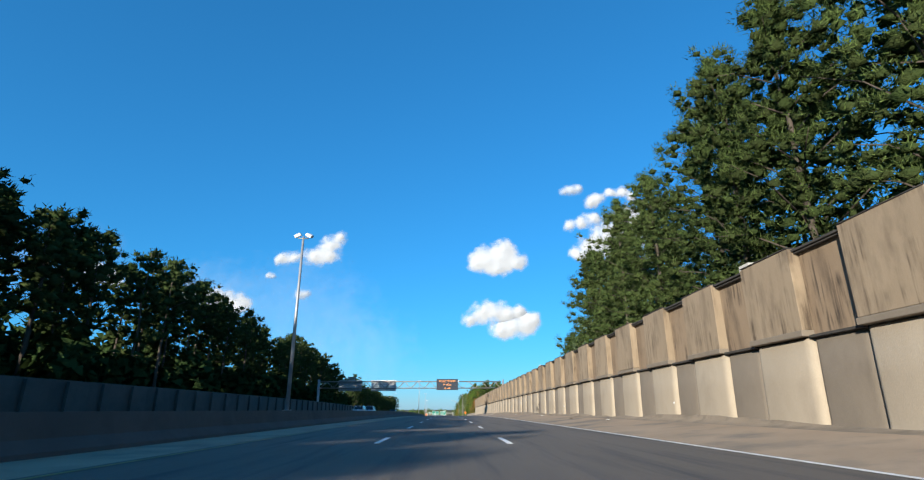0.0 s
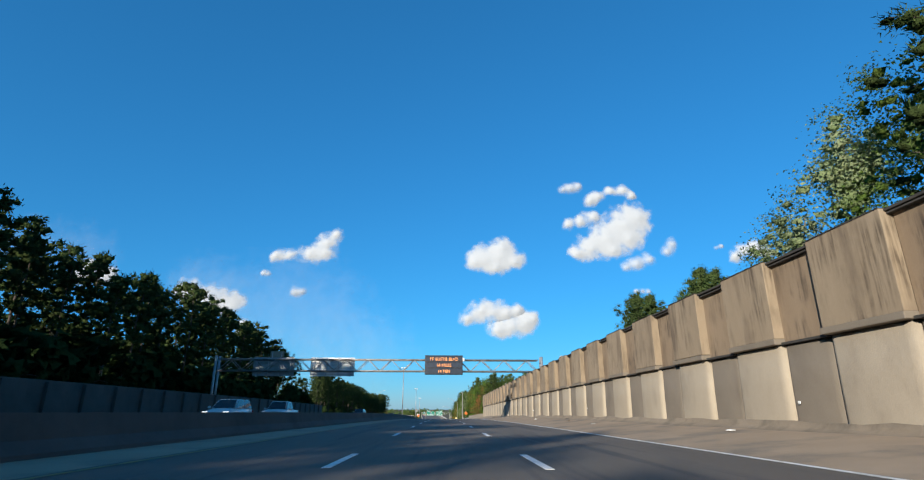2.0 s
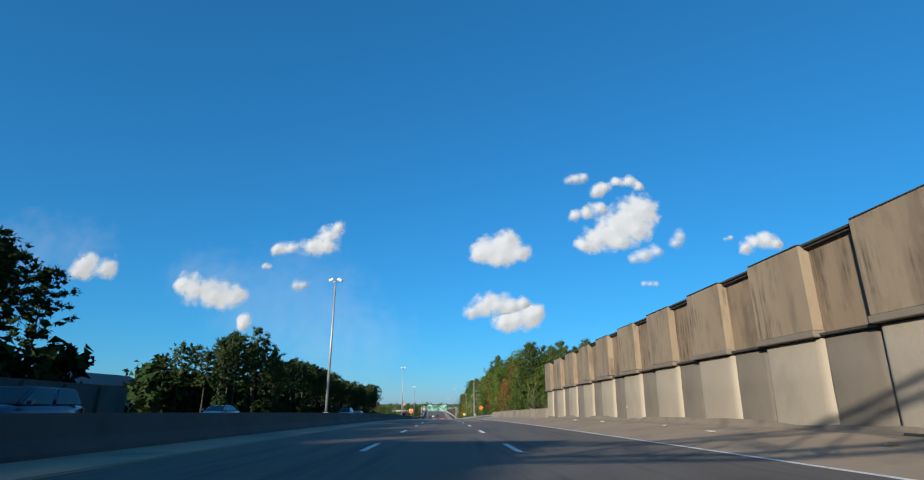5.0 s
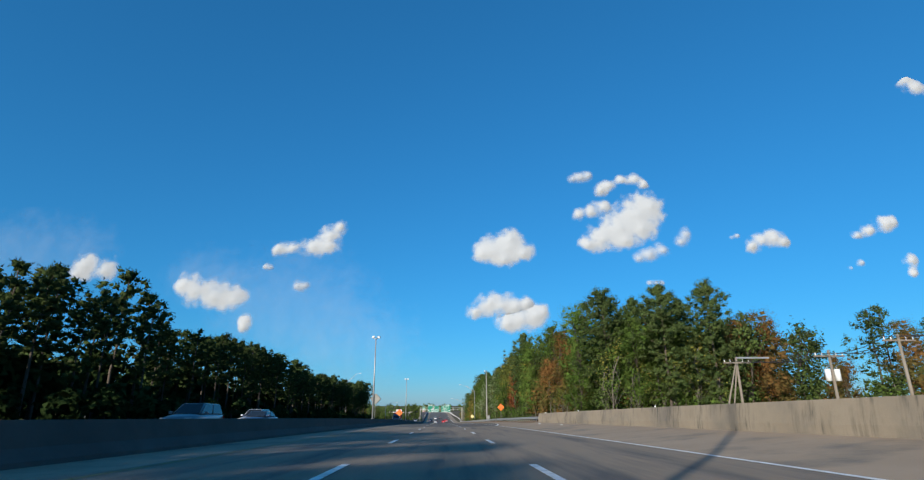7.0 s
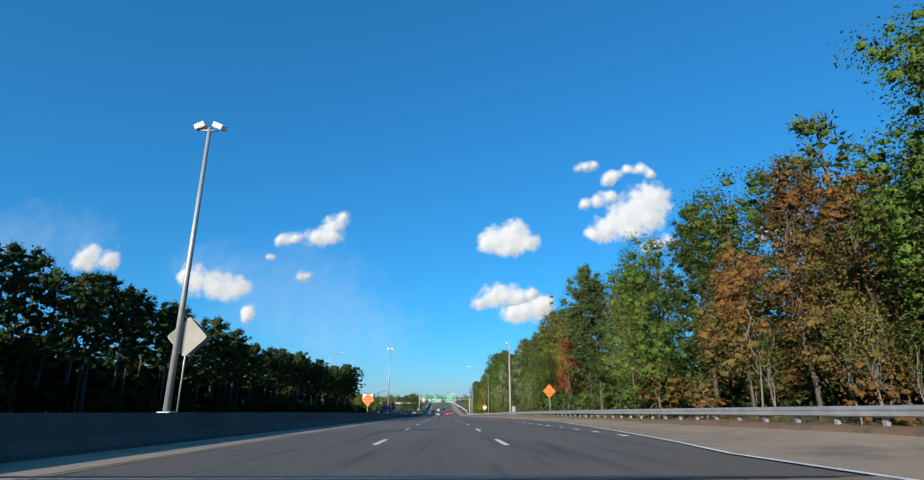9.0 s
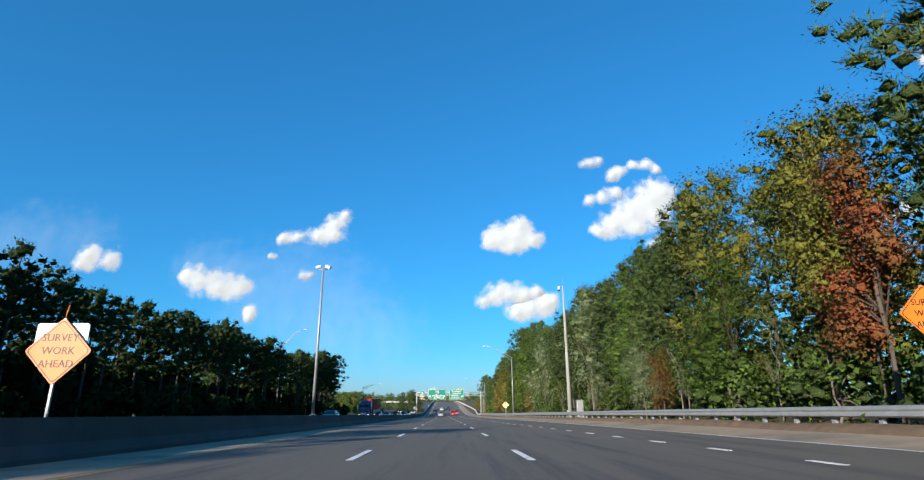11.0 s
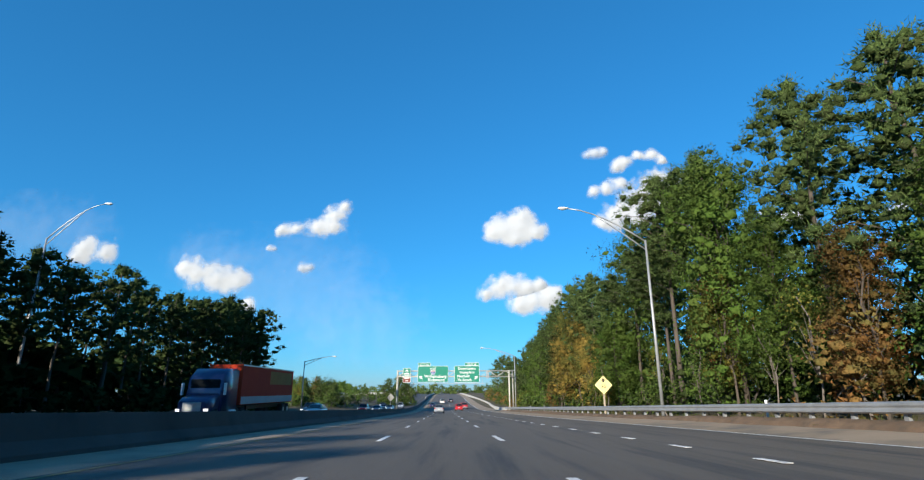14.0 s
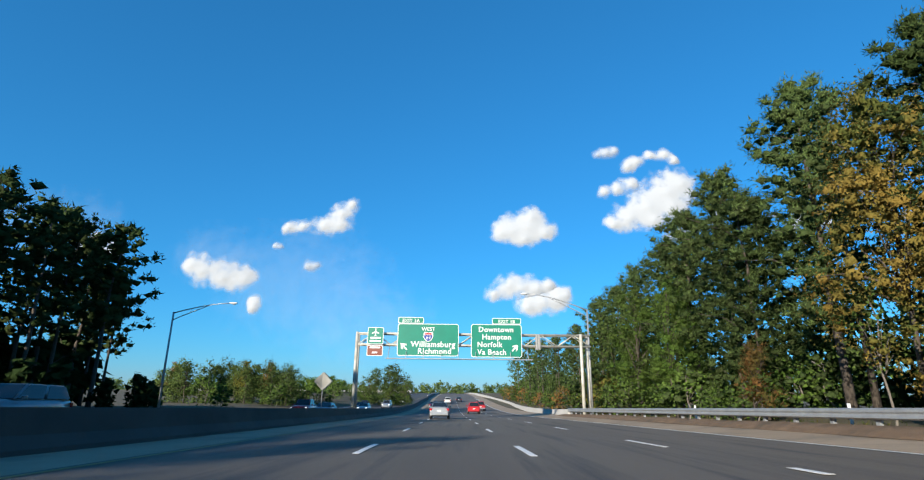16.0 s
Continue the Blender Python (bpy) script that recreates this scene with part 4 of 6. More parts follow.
def woods():
    rnd = random.Random(3)
    # behind the tall wall
    for s, d, h in ((30, 18, 24), (36, 20, 24.5), (42, 17.5, 21), (47, 20.5, 21), (52, 18, 22.5), (58, 20, 20), (63, 18.5, 20.5), (69, 19.6, 22), (24, 18, 24), (17, 19, 24), (8, 18, 23)):
        plant_tree(rnd.choice(TALLEST), s, d, height=h)
    for s, d, h in ((12, 23, 22), (21, 23.5, 22.5), (27, 23, 22), (33, 24, 22.5), (39, 24, 21.5), (45, 24.5, 19.5), (51, 23, 20), (57, 24.5, 18.5), (64, 23.6, 19), (146, 46, 18), (154, 40, 17), (158, 30, 12), (168, 32, 12)):
        plant_tree(rnd.choice(PLAIN), s, d, height=h)
    for s, d, kind, h in ((148, 35, PINES[1], 22.3), (143, 45, PINES[2], 26), (152, 36, PINES[0], 21), (144.5, 36, PINES[2], 21.3), (148, 46, PINES[0], 24.8), (139.5, 45.5, PINES[1], 24.6), (83, 24.4, SILVERS[1], 19), (77.5, 24, GREENS[1], 19), (88.8, 24.6, SILVERS[0], 15.6), (67, 23.5, PINES[2], 23), (70, 22, GREENS[0], 13), (60, 22.5, GREENS[1], 13)):
        plant_tree(kind, s, d, height=h)
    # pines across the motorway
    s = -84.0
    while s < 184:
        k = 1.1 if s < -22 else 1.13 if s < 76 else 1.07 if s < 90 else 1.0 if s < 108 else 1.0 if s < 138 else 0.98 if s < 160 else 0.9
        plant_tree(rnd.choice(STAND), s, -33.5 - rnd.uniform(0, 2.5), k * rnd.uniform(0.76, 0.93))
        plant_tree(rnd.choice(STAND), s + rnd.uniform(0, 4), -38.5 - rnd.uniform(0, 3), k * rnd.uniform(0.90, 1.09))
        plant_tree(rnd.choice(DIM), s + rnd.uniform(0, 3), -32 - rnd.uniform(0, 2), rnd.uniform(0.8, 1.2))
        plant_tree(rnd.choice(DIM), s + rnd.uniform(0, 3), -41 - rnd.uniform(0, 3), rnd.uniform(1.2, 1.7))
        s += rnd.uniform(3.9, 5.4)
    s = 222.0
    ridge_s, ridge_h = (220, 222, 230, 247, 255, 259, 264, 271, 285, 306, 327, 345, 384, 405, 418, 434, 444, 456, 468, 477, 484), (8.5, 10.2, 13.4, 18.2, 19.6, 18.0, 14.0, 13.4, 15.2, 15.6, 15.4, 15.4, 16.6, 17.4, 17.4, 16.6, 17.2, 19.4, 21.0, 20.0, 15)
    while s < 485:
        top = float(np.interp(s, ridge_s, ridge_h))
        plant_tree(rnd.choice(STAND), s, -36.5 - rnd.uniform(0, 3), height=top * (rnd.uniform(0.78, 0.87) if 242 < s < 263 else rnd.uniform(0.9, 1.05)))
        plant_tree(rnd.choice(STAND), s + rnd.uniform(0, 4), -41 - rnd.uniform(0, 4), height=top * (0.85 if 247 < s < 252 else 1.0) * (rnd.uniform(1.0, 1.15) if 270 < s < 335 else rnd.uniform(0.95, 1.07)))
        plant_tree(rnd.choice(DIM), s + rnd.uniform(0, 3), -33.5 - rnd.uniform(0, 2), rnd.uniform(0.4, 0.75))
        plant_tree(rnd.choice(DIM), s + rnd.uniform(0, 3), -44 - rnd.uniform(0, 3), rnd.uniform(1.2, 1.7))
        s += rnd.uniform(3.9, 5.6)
    # sunny wood beside the guardrail
    P, G, Y, V, U, E, A, B = PINES, GREENS, GOLDS, SILVERS, RUSTS, REDS, AMBERS, BACKS
    for s, d, kind, h in ((249.3, 19, P[0], 15.8), (246, 24.8, P[2], 16.2), (246, 30.3, P[1], 15.8), (247, 36.5, U[1], 13), (246, 34, B[1], 12), (241, 41, U[0], 7), (254, 16.9, G[2], 16.3), (253, 24, P[2], 15.6), (257, 21, G[0], 15), (262, 16.4, U[1], 13), (259.6, 17.8, U[0], 11.4), (265.5, 15.6, U[0], 9.5), (251, 29, P[0], 15.5), (268, 17, G[1], 15), (274, 18, P[2], 15.5), (279, 16, G[0], 14.5), (285, 16.5, Y[1], 14.5)):
        plant_tree(kind, s, d, height=h * rnd.uniform(0.97, 1.03))
    for s, d, kind, h in ((247.5, 21.8, G[1], 13), (249, 26.5, G[2], 14), (250.5, 32, G[1], 13.5), (253, 23, G[0], 14), (255, 28.5, P[1], 15), (257, 24, G[1], 15), (254, 35.5, B[0], 12.5), (251, 16.2, G[0], 8), (247.8, 27.6, SHRUBS[0], 4.5), (247.5, 33.5, SHRUBS[0], 4.0)):
        plant_tree(kind, s, d, height=h)
    for s, d, kind, h in ((291, 19, G[2], 15.5), (297, 17, P[1], 16), (304.3, 18, P[2], 19.5), (309, 16.4, E[0], 12.2), (311.5, 18, Y[1], 15.8), (314, 18, Y[0], 16.5), (318.5, 15.6, G[0], 9.5), (321.5, 17.0, Y[1], 17.2), (316.6, 19.6, P[0], 15.2), (327.5, 18.6, P[2], 18), (331, 18.2, P[1], 15.2), (331.5, 15.4, V[0], 6.4), (327.5, 15.2, U[0], 5.2), (334, 18.6, P[0], 15.2), (337, 17, G[1], 13.5), (338.5, 18.8, P[2], 16.8), (342, 18.4, P[0], 15.8), (346.5, 17.8, P[1], 15.4), (351, 16.8, V[1], 15.2), (355.5, 18.6, Y[0], 17.5), (348, 17.2, V[0], 7.5)):
        plant_tree(kind, s, d, height=h * rnd.uniform(0.98, 1.02))
    for s, d, kind, h in ((360.5, 18.8, P[2], 17.3), (364, 17.6, P[1], 14.8), (368, 18.5, P[0], 15), (372.8, 19, P[2], 16.5), (376.0, 15.9, V[1], 12.8), (379, 15.9, V[0], 6), (385.5, 18.8, P[1], 16.5), (382.5, 18.5, G[0], 12), (386.5, 16.2, U[0], 8.2), (391.8, 18.8, P[2], 18.6), (392.5, 16.8, G[2], 11.5), (397.5, 17.2, G[0], 16.5), (396, 15.8, Y[0], 9), (400, 17, E[0], 9.6), (400.8, 18.2, G[2], 19.8), (403.5, 19.2, HIGH[0], 20.2), (406.6, 17.6, HIGH[1], 19.6), (412.5, 19.4, HIGH[0], 17), (417.5, 18.6, HIGH[1], 15.8), (418.5, 19.4, G[1], 19.8), (419.5, 17.4, G[0], 10), (418, 16.4, G[0], 10)):
        plant_tree(kind, s, d, height=h * rnd.uniform(0.98, 1.02))
    for s, d, kind, h in ((422, 18, P[1], 15), (430, 18, P[0], 17), (431, 16.2, A[0], 11), (436, 18.2, P[2], 16), (437.6, 16.6, A[1], 14.3), (444.5, 19, P[2], 19.2), (448, 17, P[1], 13.5), (446, 15.6, U[0], 4.5), (424, 15.8, A[0], 8.5), (453, 18.5, P[0], 17.5), (460, 19, P[1], 17.5), (466, 20, P[0], 17), (458, 16.2, G[1], 11), (467, 16.8, G[0], 12)):
        plant_tree(kind, s, d, height=h * rnd.uniform(0.98, 1.02))
    for i in range(15):
        plant_tree(SAPLINGS[i % 3 // 2], 246.2 + rnd.uniform(-0.6, 1.2), 17.5 + i * 0.95 + rnd.uniform(-0.4, 0.4), rnd.uniform(1.2, 1.75))
    for i in range(22):
        plant_tree(SAPLINGS[i % 2], 249 + i * (2.2 if i < 9 else 7.5) + rnd.uniform(-3, 3), 15.2 + rnd.uniform(0, 1.0), rnd.uniform(0.6, 1.1))
    s = 256.0
    while s < 476:
        plant_tree(rnd.choice(PLAIN), s + rnd.uniform(0, 3), 21.5 + rnd.uniform(0, 3), rnd.uniform(0.86, 1.0))
        plant_tree(rnd.choice((SHRUBS[0], SHRUBS[0], SHRUBS[0], SHRUBS[2], SAPLINGS[0])), s + rnd.uniform(0, 3), (17.5 if 338 < s < 351 else 14.9) + rnd.uniform(0, 1.2), rnd.uniform(0.6, 1.1))
        if s > 262:
            plant_tree(SHRUBS[0], s + rnd.uniform(0, 3), 18.5 + rnd.uniform(0, 2.5), rnd.uniform(1.0, 1.5))
        s += rnd.uniform(5.5, 7.5)
    # past the second sign bridge, and behind the utility poles
    for s, d, kind, h in ((474, 19.5, P[0], 16.5), (480, 18.5, B[0], 12), (483, 20.5, P[0], 16.5), (490, 20, P[1], 16), (497, 23, PLAIN[1], 15.5), (505, 20.5, PLAIN[0], 15), (513, 22, PLAIN[1], 16), (522, 20.5, PLAIN[0], 15), (532, 22, PLAIN[1], 16), (543, 21, PLAIN[0], 16), (556, 22, PLAIN[1], 17), (570, 22, PLAIN[0], 18), (586, 23, PLAIN[1], 18), (604, 23, PLAIN[0], 18), (622, 24, PLAIN[1], 17)):
        plant_tree(kind, s, d, height=h * rnd.uniform(0.96, 1.03))
    for i in range(16):
        plant_tree(PLAIN[i % 2], 482 + i * 9, 28 + rnd.uniform(0, 3), rnd.uniform(0.8, 1.0))
        plant_tree(SHRUBS[0 if i % 3 else 2], 480 + i * 9, 16.8 + 0.012 * i * 9 + rnd.uniform(0, 1.5), rnd.uniform(0.7, 1.2))
        plant_tree(SHRUBS[0], 484 + i * 9, 24 + rnd.uniform(0, 2), rnd.uniform(1.3, 1.8))
    for s, d, kind, h in ((566, -17, B[1], 11.5), (569, -20.5, B[1], 10.5), (568, -13.2, B[0], 9), (572, -16.5, B[0], 11.2), (562, -21.5, B[0], 8.5), (564, -12, B[1], 7)):
        plant_tree(kind, s, d, height=h)
    for i in range(16):
        plant_tree(B[i % 2], 536 + rnd.uniform(-4, 10), -34 - i * 1.9, height=rnd.uniform(7.5, 10.5))
    for i in range(18):
        plant_tree(SHRUBS[0], 500 + i * 8 + rnd.uniform(-3, 3), -29 - rnd.uniform(0, 22), rnd.uniform(0.9, 1.5))
    for s, d, k in ((476, 16.5, 1.0), (352, 18.6, 0.9), (425, 17.5, 1.0)):
        plant_tree(SHRUBS[1], s, d, k)
    for s, d, k in ((556, -20, 1.1), (557, -15.5, 1.2), (559, -22, 1.0), (558, -18, 0.9), (559, -14, 1.0), (560, -11, 0.8)):
        plant_tree(SHRUBS[0], s, d, k)
    for s, d, kind, h in ((535, -36, B[0], 9), (540, -40, U[1], 10), (538, -45, Y[0], 10.5), (542, -50, B[0], 11), (545, -55, B[1], 10), (540, -61, U[0], 9.5), (548, -38, B[0], 10), (550, -47, B[1], 10.5), (531, -42, B[1], 9)):
        plant_tree(kind, s, d, height=h)
    for i in range(26):
        plant_tree((B[0], B[1], PLAIN[0], B[1], U[0] if i == 14 else B[0])[i % 5], 250 + rnd.uniform(0, 22), 23 + i * 0.85 + rnd.uniform(-0.5, 0.5), height=rnd.uniform(13.0, 15.2) - 0.09 * i)
        plant_tree(SHRUBS[(0, 0, 2)[i % 3]], 249 + rnd.uniform(0, 12), 20 + i * 0.95, rnd.uniform(0.9, 1.5))
    for i in range(14):
        plant_tree(PLAIN[i % 2], 205 + i * 5 + rnd.uniform(-2, 2), 66 - 0.7 * i + rnd.uniform(0, 8), rnd.uniform(0.75, 0.98))
        plant_tree(SHRUBS[0], 205 + i * 5, 61 - 0.8 * i + rnd.uniform(0, 3), rnd.uniform(1.3, 1.9))
    for s, d, kind, k in ((196, 62, PLAIN[0], 0.8), (206, 66, PLAIN[1], 0.75), (216, 64, PLAIN[0], 0.8), (228, 68, PLAIN[1], 0.8), (240, 62, U[0], 1.0), (252, 58, U[1], 0.95), (234, 72, PLAIN[1], 0.9), (262, 52, PLAIN[0], 0.8), (222, 76, PLAIN[1], 0.9), (210, 78, PLAIN[0], 0.9)):
        plant_tree(kind, s, d, k)


woods()


def far_woods(name, spots, size, leaf, label, per=48):
    """A distant belt of trees: many leaf clumps with an uneven top."""
    c, r = [], []
    for p, h, w in spots:
        for k in range(7):
            z = (0.1, 0.2, 0.32, 0.42, 0.54, 0.66, 0.78)[k]
            c.append((p.x + RNG.normal() * w * (1.1 - z), p.y + RNG.normal() * w * (1.1 - z), p.z + h * z))
            r.append(h * RNG.uniform(0.22, 0.32) * (1.2 - 0.5 * z))
    ob = part(name, flat_mesh(name, *[(a, 3, leaf, b) for a, b in (leaves(np.array(c), np.array(r), per, size),)][0]), None)
    tagged(ob, label, "woods", kind="stuff")


far_woods("far_woods", [(spot(900 + 60 * math.sin(i * 1.7), -420 + i * 3.4, -1), 8 + 2 * math.sin(i * 0.9) + RNG.uniform(0, 3), 4.5) for i in range(250)], 0.85, L_PINE, "distant belt of dark trees along the horizon", 22)
far_woods("far_woods", [(spot(-20 + i * 9.0, -50 - RNG.uniform(0, 8), 0), 12 + RNG.uniform(0, 4), 2.6) for i in range(21)], 0.7, L_SHADED, "trees deep in the shaded wood, coloured dark for shade")
far_woods("far_woods", [(spot(236 + i * 9.0, -50 - RNG.uniform(0, 8), 0), 10 + RNG.uniform(0, 3), 2.6) for i in range(28)], 0.7, L_SHADED, "trees deep in the shaded stand, coloured dark for shade")
far_woods("far_woods", [(spot(256 + i * 7.0, 31 + RNG.uniform(0, 8), 0), 12 + RNG.uniform(0, 4), 2.6) for i in range(32)], 0.55, L_PINE, "trees deep in the wood behind the guardrail")
far_woods("thicket", [(spot(254 + i * 4.5, 25 + RNG.uniform(0, 3.5), ground_height(254 + i * 4.5, 26)), 5.2 + RNG.uniform(0, 1.6), 2.0) for i in range(52)], 0.35, L_SHADED, "thicket in the depth of the wood, coloured dark for shade")
far_woods("far_woods", [(spot(150 + i * 6.0, 84 + RNG.uniform(0, 12), 0), 12 + RNG.uniform(0, 4), 2.6) for i in range(24)], 0.5, L_PINE, "far trees behind the utility poles")
far_woods("far_woods", [(spot(600 + i * 5.0, 40 + RNG.uniform(0, 12), 0), 8 + RNG.uniform(0, 4), 2.6) for i in range(30)], 0.6, L_PINE, "trees beside the rising ramp")
far_woods("far_woods", [(spot(620 + i * 6.0, -60 - RNG.uniform(0, 40), 0), 7 + RNG.uniform(0, 4), 2.6) for i in range(30)], 0.6, L_GREEN, "low trees beyond the interchange")



def undergrowth():
    """Grass tufts and fallen leaves on the verge behind the guardrail."""
    n = 2600
    s, d = RNG.uniform(247, 480, n), 12.6 + RNG.uniform(0, 1, n) ** 1.4 * 4.5
    p = np.array([spot(a, b, ground_height(a, b) - 0.02) for a, b in zip(s, d)])
    blades, _ = needles(p, RNG.uniform(0.08, 0.2, n), 9, 0.28, 0.018)
    blades[:, 2] = np.maximum(blades[:, 2], np.repeat(p[:, 2], 27) - 0.05)
    ob = part("grass", flat_mesh("grass", blades, 3, L_GRASS), None)
    tagged(ob, "dry roadside grass tufts behind the guardrail", "grass", kind="stuff")
    n = 3200
    s, d = RNG.uniform(246.5, 480, n), 11.3 + RNG.uniform(0, 1, n) ** 0.7 * 3.4
    p = np.array([spot(a, b, max(0.37 if b < 11.6 else 0.42 + 0.08 * min((b - 11.6) / 0.3, 1) if b < 12.8 else -1.0, ground_height(a, b)) + 0.012) for a, b in zip(s, d)])
    way = RNG.uniform(0, 2 * math.pi, n)
    u = np.stack([np.cos(way), np.sin(way), RNG.uniform(-0.25, 0.25, n)], 1) * RNG.uniform(0.03, 0.07, (n, 1))
    v = np.stack([-np.sin(way), np.cos(way), RNG.uniform(-0.25, 0.25, n)], 1) * RNG.uniform(0.02, 0.05, (n, 1))
    tri = np.stack([p - u - v, p + u, p - u * 0.6 + v], 1).reshape(-1, 3)
    ob = part("fallen_leaves", flat_mesh("fallen_leaves", tri, 3, L_RUST), None)
    tagged(ob, "brown fallen leaves along the edge of the shoulder", "fallen leaves", kind="stuff")


undergrowth()

# ---- clouds, far off ----
def cloud_material(lo, hi, most):
    m = bpy.data.materials.new("cloud")
    m.use_nodes = True
    nt = m.node_tree
    nt.nodes.clear()
    tc = nt.nodes.new("ShaderNodeTexCoord")
    info = nt.nodes.new("ShaderNodeObjectInfo")
    shift = nt.nodes.new("ShaderNodeVectorMath")
    shift.operation = "MULTIPLY_ADD"
    nt.links.new(info.outputs["Random"], shift.inputs[0])
    shift.inputs[1].default_value = (900, 500, 700)
    nt.links.new(tc.outputs["Object"], shift.inputs[2])
    big = node(nt, "ShaderNodeTexNoise", Scale=0.010, Detail=5.0, Roughness=0.48)
    nt.links.new(shift.outputs[0], big.inputs["Vector"])
    form = nt.nodes.new("ShaderNodeAttribute")
    form.attribute_name = "form"
    a = nt.nodes.new("ShaderNodeMath")
    a.operation = "MULTIPLY_ADD"
    a.inputs[1].default_value = 1.25
    nt.links.new(big.outputs[0], a.inputs[0])
    nt.links.new(form.outputs["Fac"], a.inputs[2])
    rm = nt.nodes.new("ShaderNodeMapRange")
    rm.interpolation_type = "SMOOTHSTEP"
    rm.inputs["From Min"].default_value, rm.inputs["From Max"].default_value = lo, hi
    rm.inputs["To Max"].default_value = most
    nt.links.new(a.outputs[0], rm.inputs[0])
    d = node(nt, "ShaderNodeBsdfDiffuse")
    d.inputs["Color"].default_value = (0.36, 0.375, 0.395, 1)
    bp = nt.nodes.new("ShaderNodeBump")
    bp.inputs["Strength"].default_value, bp.inputs["Distance"].default_value = 0.07, 60
    nt.links.new(a.outputs[0], bp.inputs["Height"])
    nt.links.new(bp.outputs[0], d.inputs["Normal"])
    tr = nt.nodes.new("ShaderNodeBsdfTransparent")
    mx = nt.nodes.new("ShaderNodeMixShader")
    out = nt.nodes.new("ShaderNodeOutputMaterial")
    nt.links.new(rm.outputs[0], mx.inputs[0])
    nt.links.new(tr.outputs[0], mx.inputs[1])
    nt.links.new(d.outputs[0], mx.inputs[2])
    nt.links.new(mx.outputs[0], out.inputs[0])
    return m


M_CLOUD = cloud_material(0.80, 1.38, 1.0)
M_PUFF = cloud_material(0.65, 1.50, 0.85)
M_VEIL = cloud_material(0.48, 1.85, 0.13)
CLOUDS = []


def cloud(x, z, *lobes, mat=None):
    """A far cloud at (x, z): soft lobes (right, up, radius) in metres round its middle."""
    x0, x1 = min(l[0] - l[2] for l in lobes), max(l[0] + l[2] for l in lobes)
    z0, z1 = min(l[1] - l[2] for l in lobes), max(l[1] + l[2] for l in lobes)
    pad, cell = 40, 16
    nx, nz = int((x1 - x0 + 2 * pad) / cell) + 2, int((z1 - z0 + 2 * pad) / cell) + 2
    bm = bmesh.new()
    form = []
    grid = []
    for j in range(nz):
        row = []
        for i in range(nx):
            px, pz = x0 - pad + i * cell, z0 - pad + j * cell
            row.append(bm.verts.new((px, 0, pz)))
            f = [1 - math.hypot(px - l[0], (pz - l[1]) * (1.0 if pz > l[1] else 1.35)) / l[2] for l in lobes]
            form.append(max(math.log(sum(math.exp(2.4 * max(v, -4)) for v in f)) / 2.4 - 0.05, -1.0))
            row[-1].co.y = -38 * max(form[-1], 0.0)
        grid.append(row)
    for j in range(nz - 1):
        for i in range(nx - 1):
            bm.faces.new((grid[j][i], grid[j][i + 1], grid[j + 1][i + 1], grid[j + 1][i]))
    me = mesh_of("cloud", bm, mat or (M_PUFF if max(l[2] for l in lobes) < 88 else M_CLOUD))
    me.shade_smooth()
    att = me.attributes.new("form", "FLOAT", "POINT")
    att.data.foreach_set("value", form)
    ob = part("cloud", me, None)
    ob.matrix_basis = pose(x, (4100 if mat else 4300) + 7 * len(CLOUDS), z)
    CLOUDS.append(ob)
    tagged(ob, "small white fair-weather cloud in the distance", "cloud", "clouds", "structure")


cloud(-1123, 1261, (-285, -58, 90), (-158, -46, 96), (-6, -45, 122), (121, -33, 145), (127, 53, 91), (204, 133, 78))
cloud(418, 1192, (-171, -22, 123), (-88, -10, 146), (42, 26, 170), (56, 101, 92), (159, -22, 114), (3, -71, 97))
cloud(394, 741, (-211, -46, 100), (-95, 23, 133), (-4, 0, 126), (110, 0, 95), (202, 23, 79))
cloud(589, 652, (-158, -48, 112), (-43, -14, 144), (72, 19, 132), (130, 42, 69))
cloud(-1205, 906, (-31, -2, 69), (31, 2, 44))
cloud(-1489, 1062, (-21, 2, 44), (21, -2, 25))
cloud(1102, 1867, (-71, -18, 58), (0, 0, 65), (72, 18, 58))
cloud(1458, 1810, (-188, -56, 90), (-114, -18, 90), (-3, 33, 71), (115, 46, 97), (192, -4, 65))
cloud(1176, 1561, (-109, -31, 82), (-4, -6, 95), (114, 38, 108))
cloud(1438, 1405, (-310, -138, 106), (-182, -90, 156), (-37, 5, 195), (124, 126, 223), (248, 201, 166), (157, 5, 158), (9, -102, 125))
cloud(1647, 1185, (-101, -35, 68), (-7, 0, 87), (109, 35, 75))
cloud(1940, 1327, (-27, -35, 75), (27, 35, 82))
cloud(1668, 946, (-55, 2, 36), (0, -1, 42), (55, -1, 36))
cloud(2388, 1350, (-26, -9, 31), (26, 9, 38))
cloud(2673, 1309, (-147, -38, 88), (-47, 8, 114), (60, 33, 108), (134, -2, 76))
cloud(3645, 1438, (-188, -70, 64), (-60, -21, 90), (94, 39, 110), (156, 52, 77))
cloud(3394, 1105, (-51, -25, 37), (51, 25, 56))
cloud(3883, 1096, (4, 58, 95), (-4, -57, 69))
cloud(-2972, 1056, (-39, 40, 154), (133, -7, 141), (-93, -32, 102))
cloud(-1989, 863, (-200, 65, 115), (-100, 17, 165), (67, -29, 178), (232, -53, 152))
cloud(-1659, 615, (6, 22, 100), (-6, -22, 62))
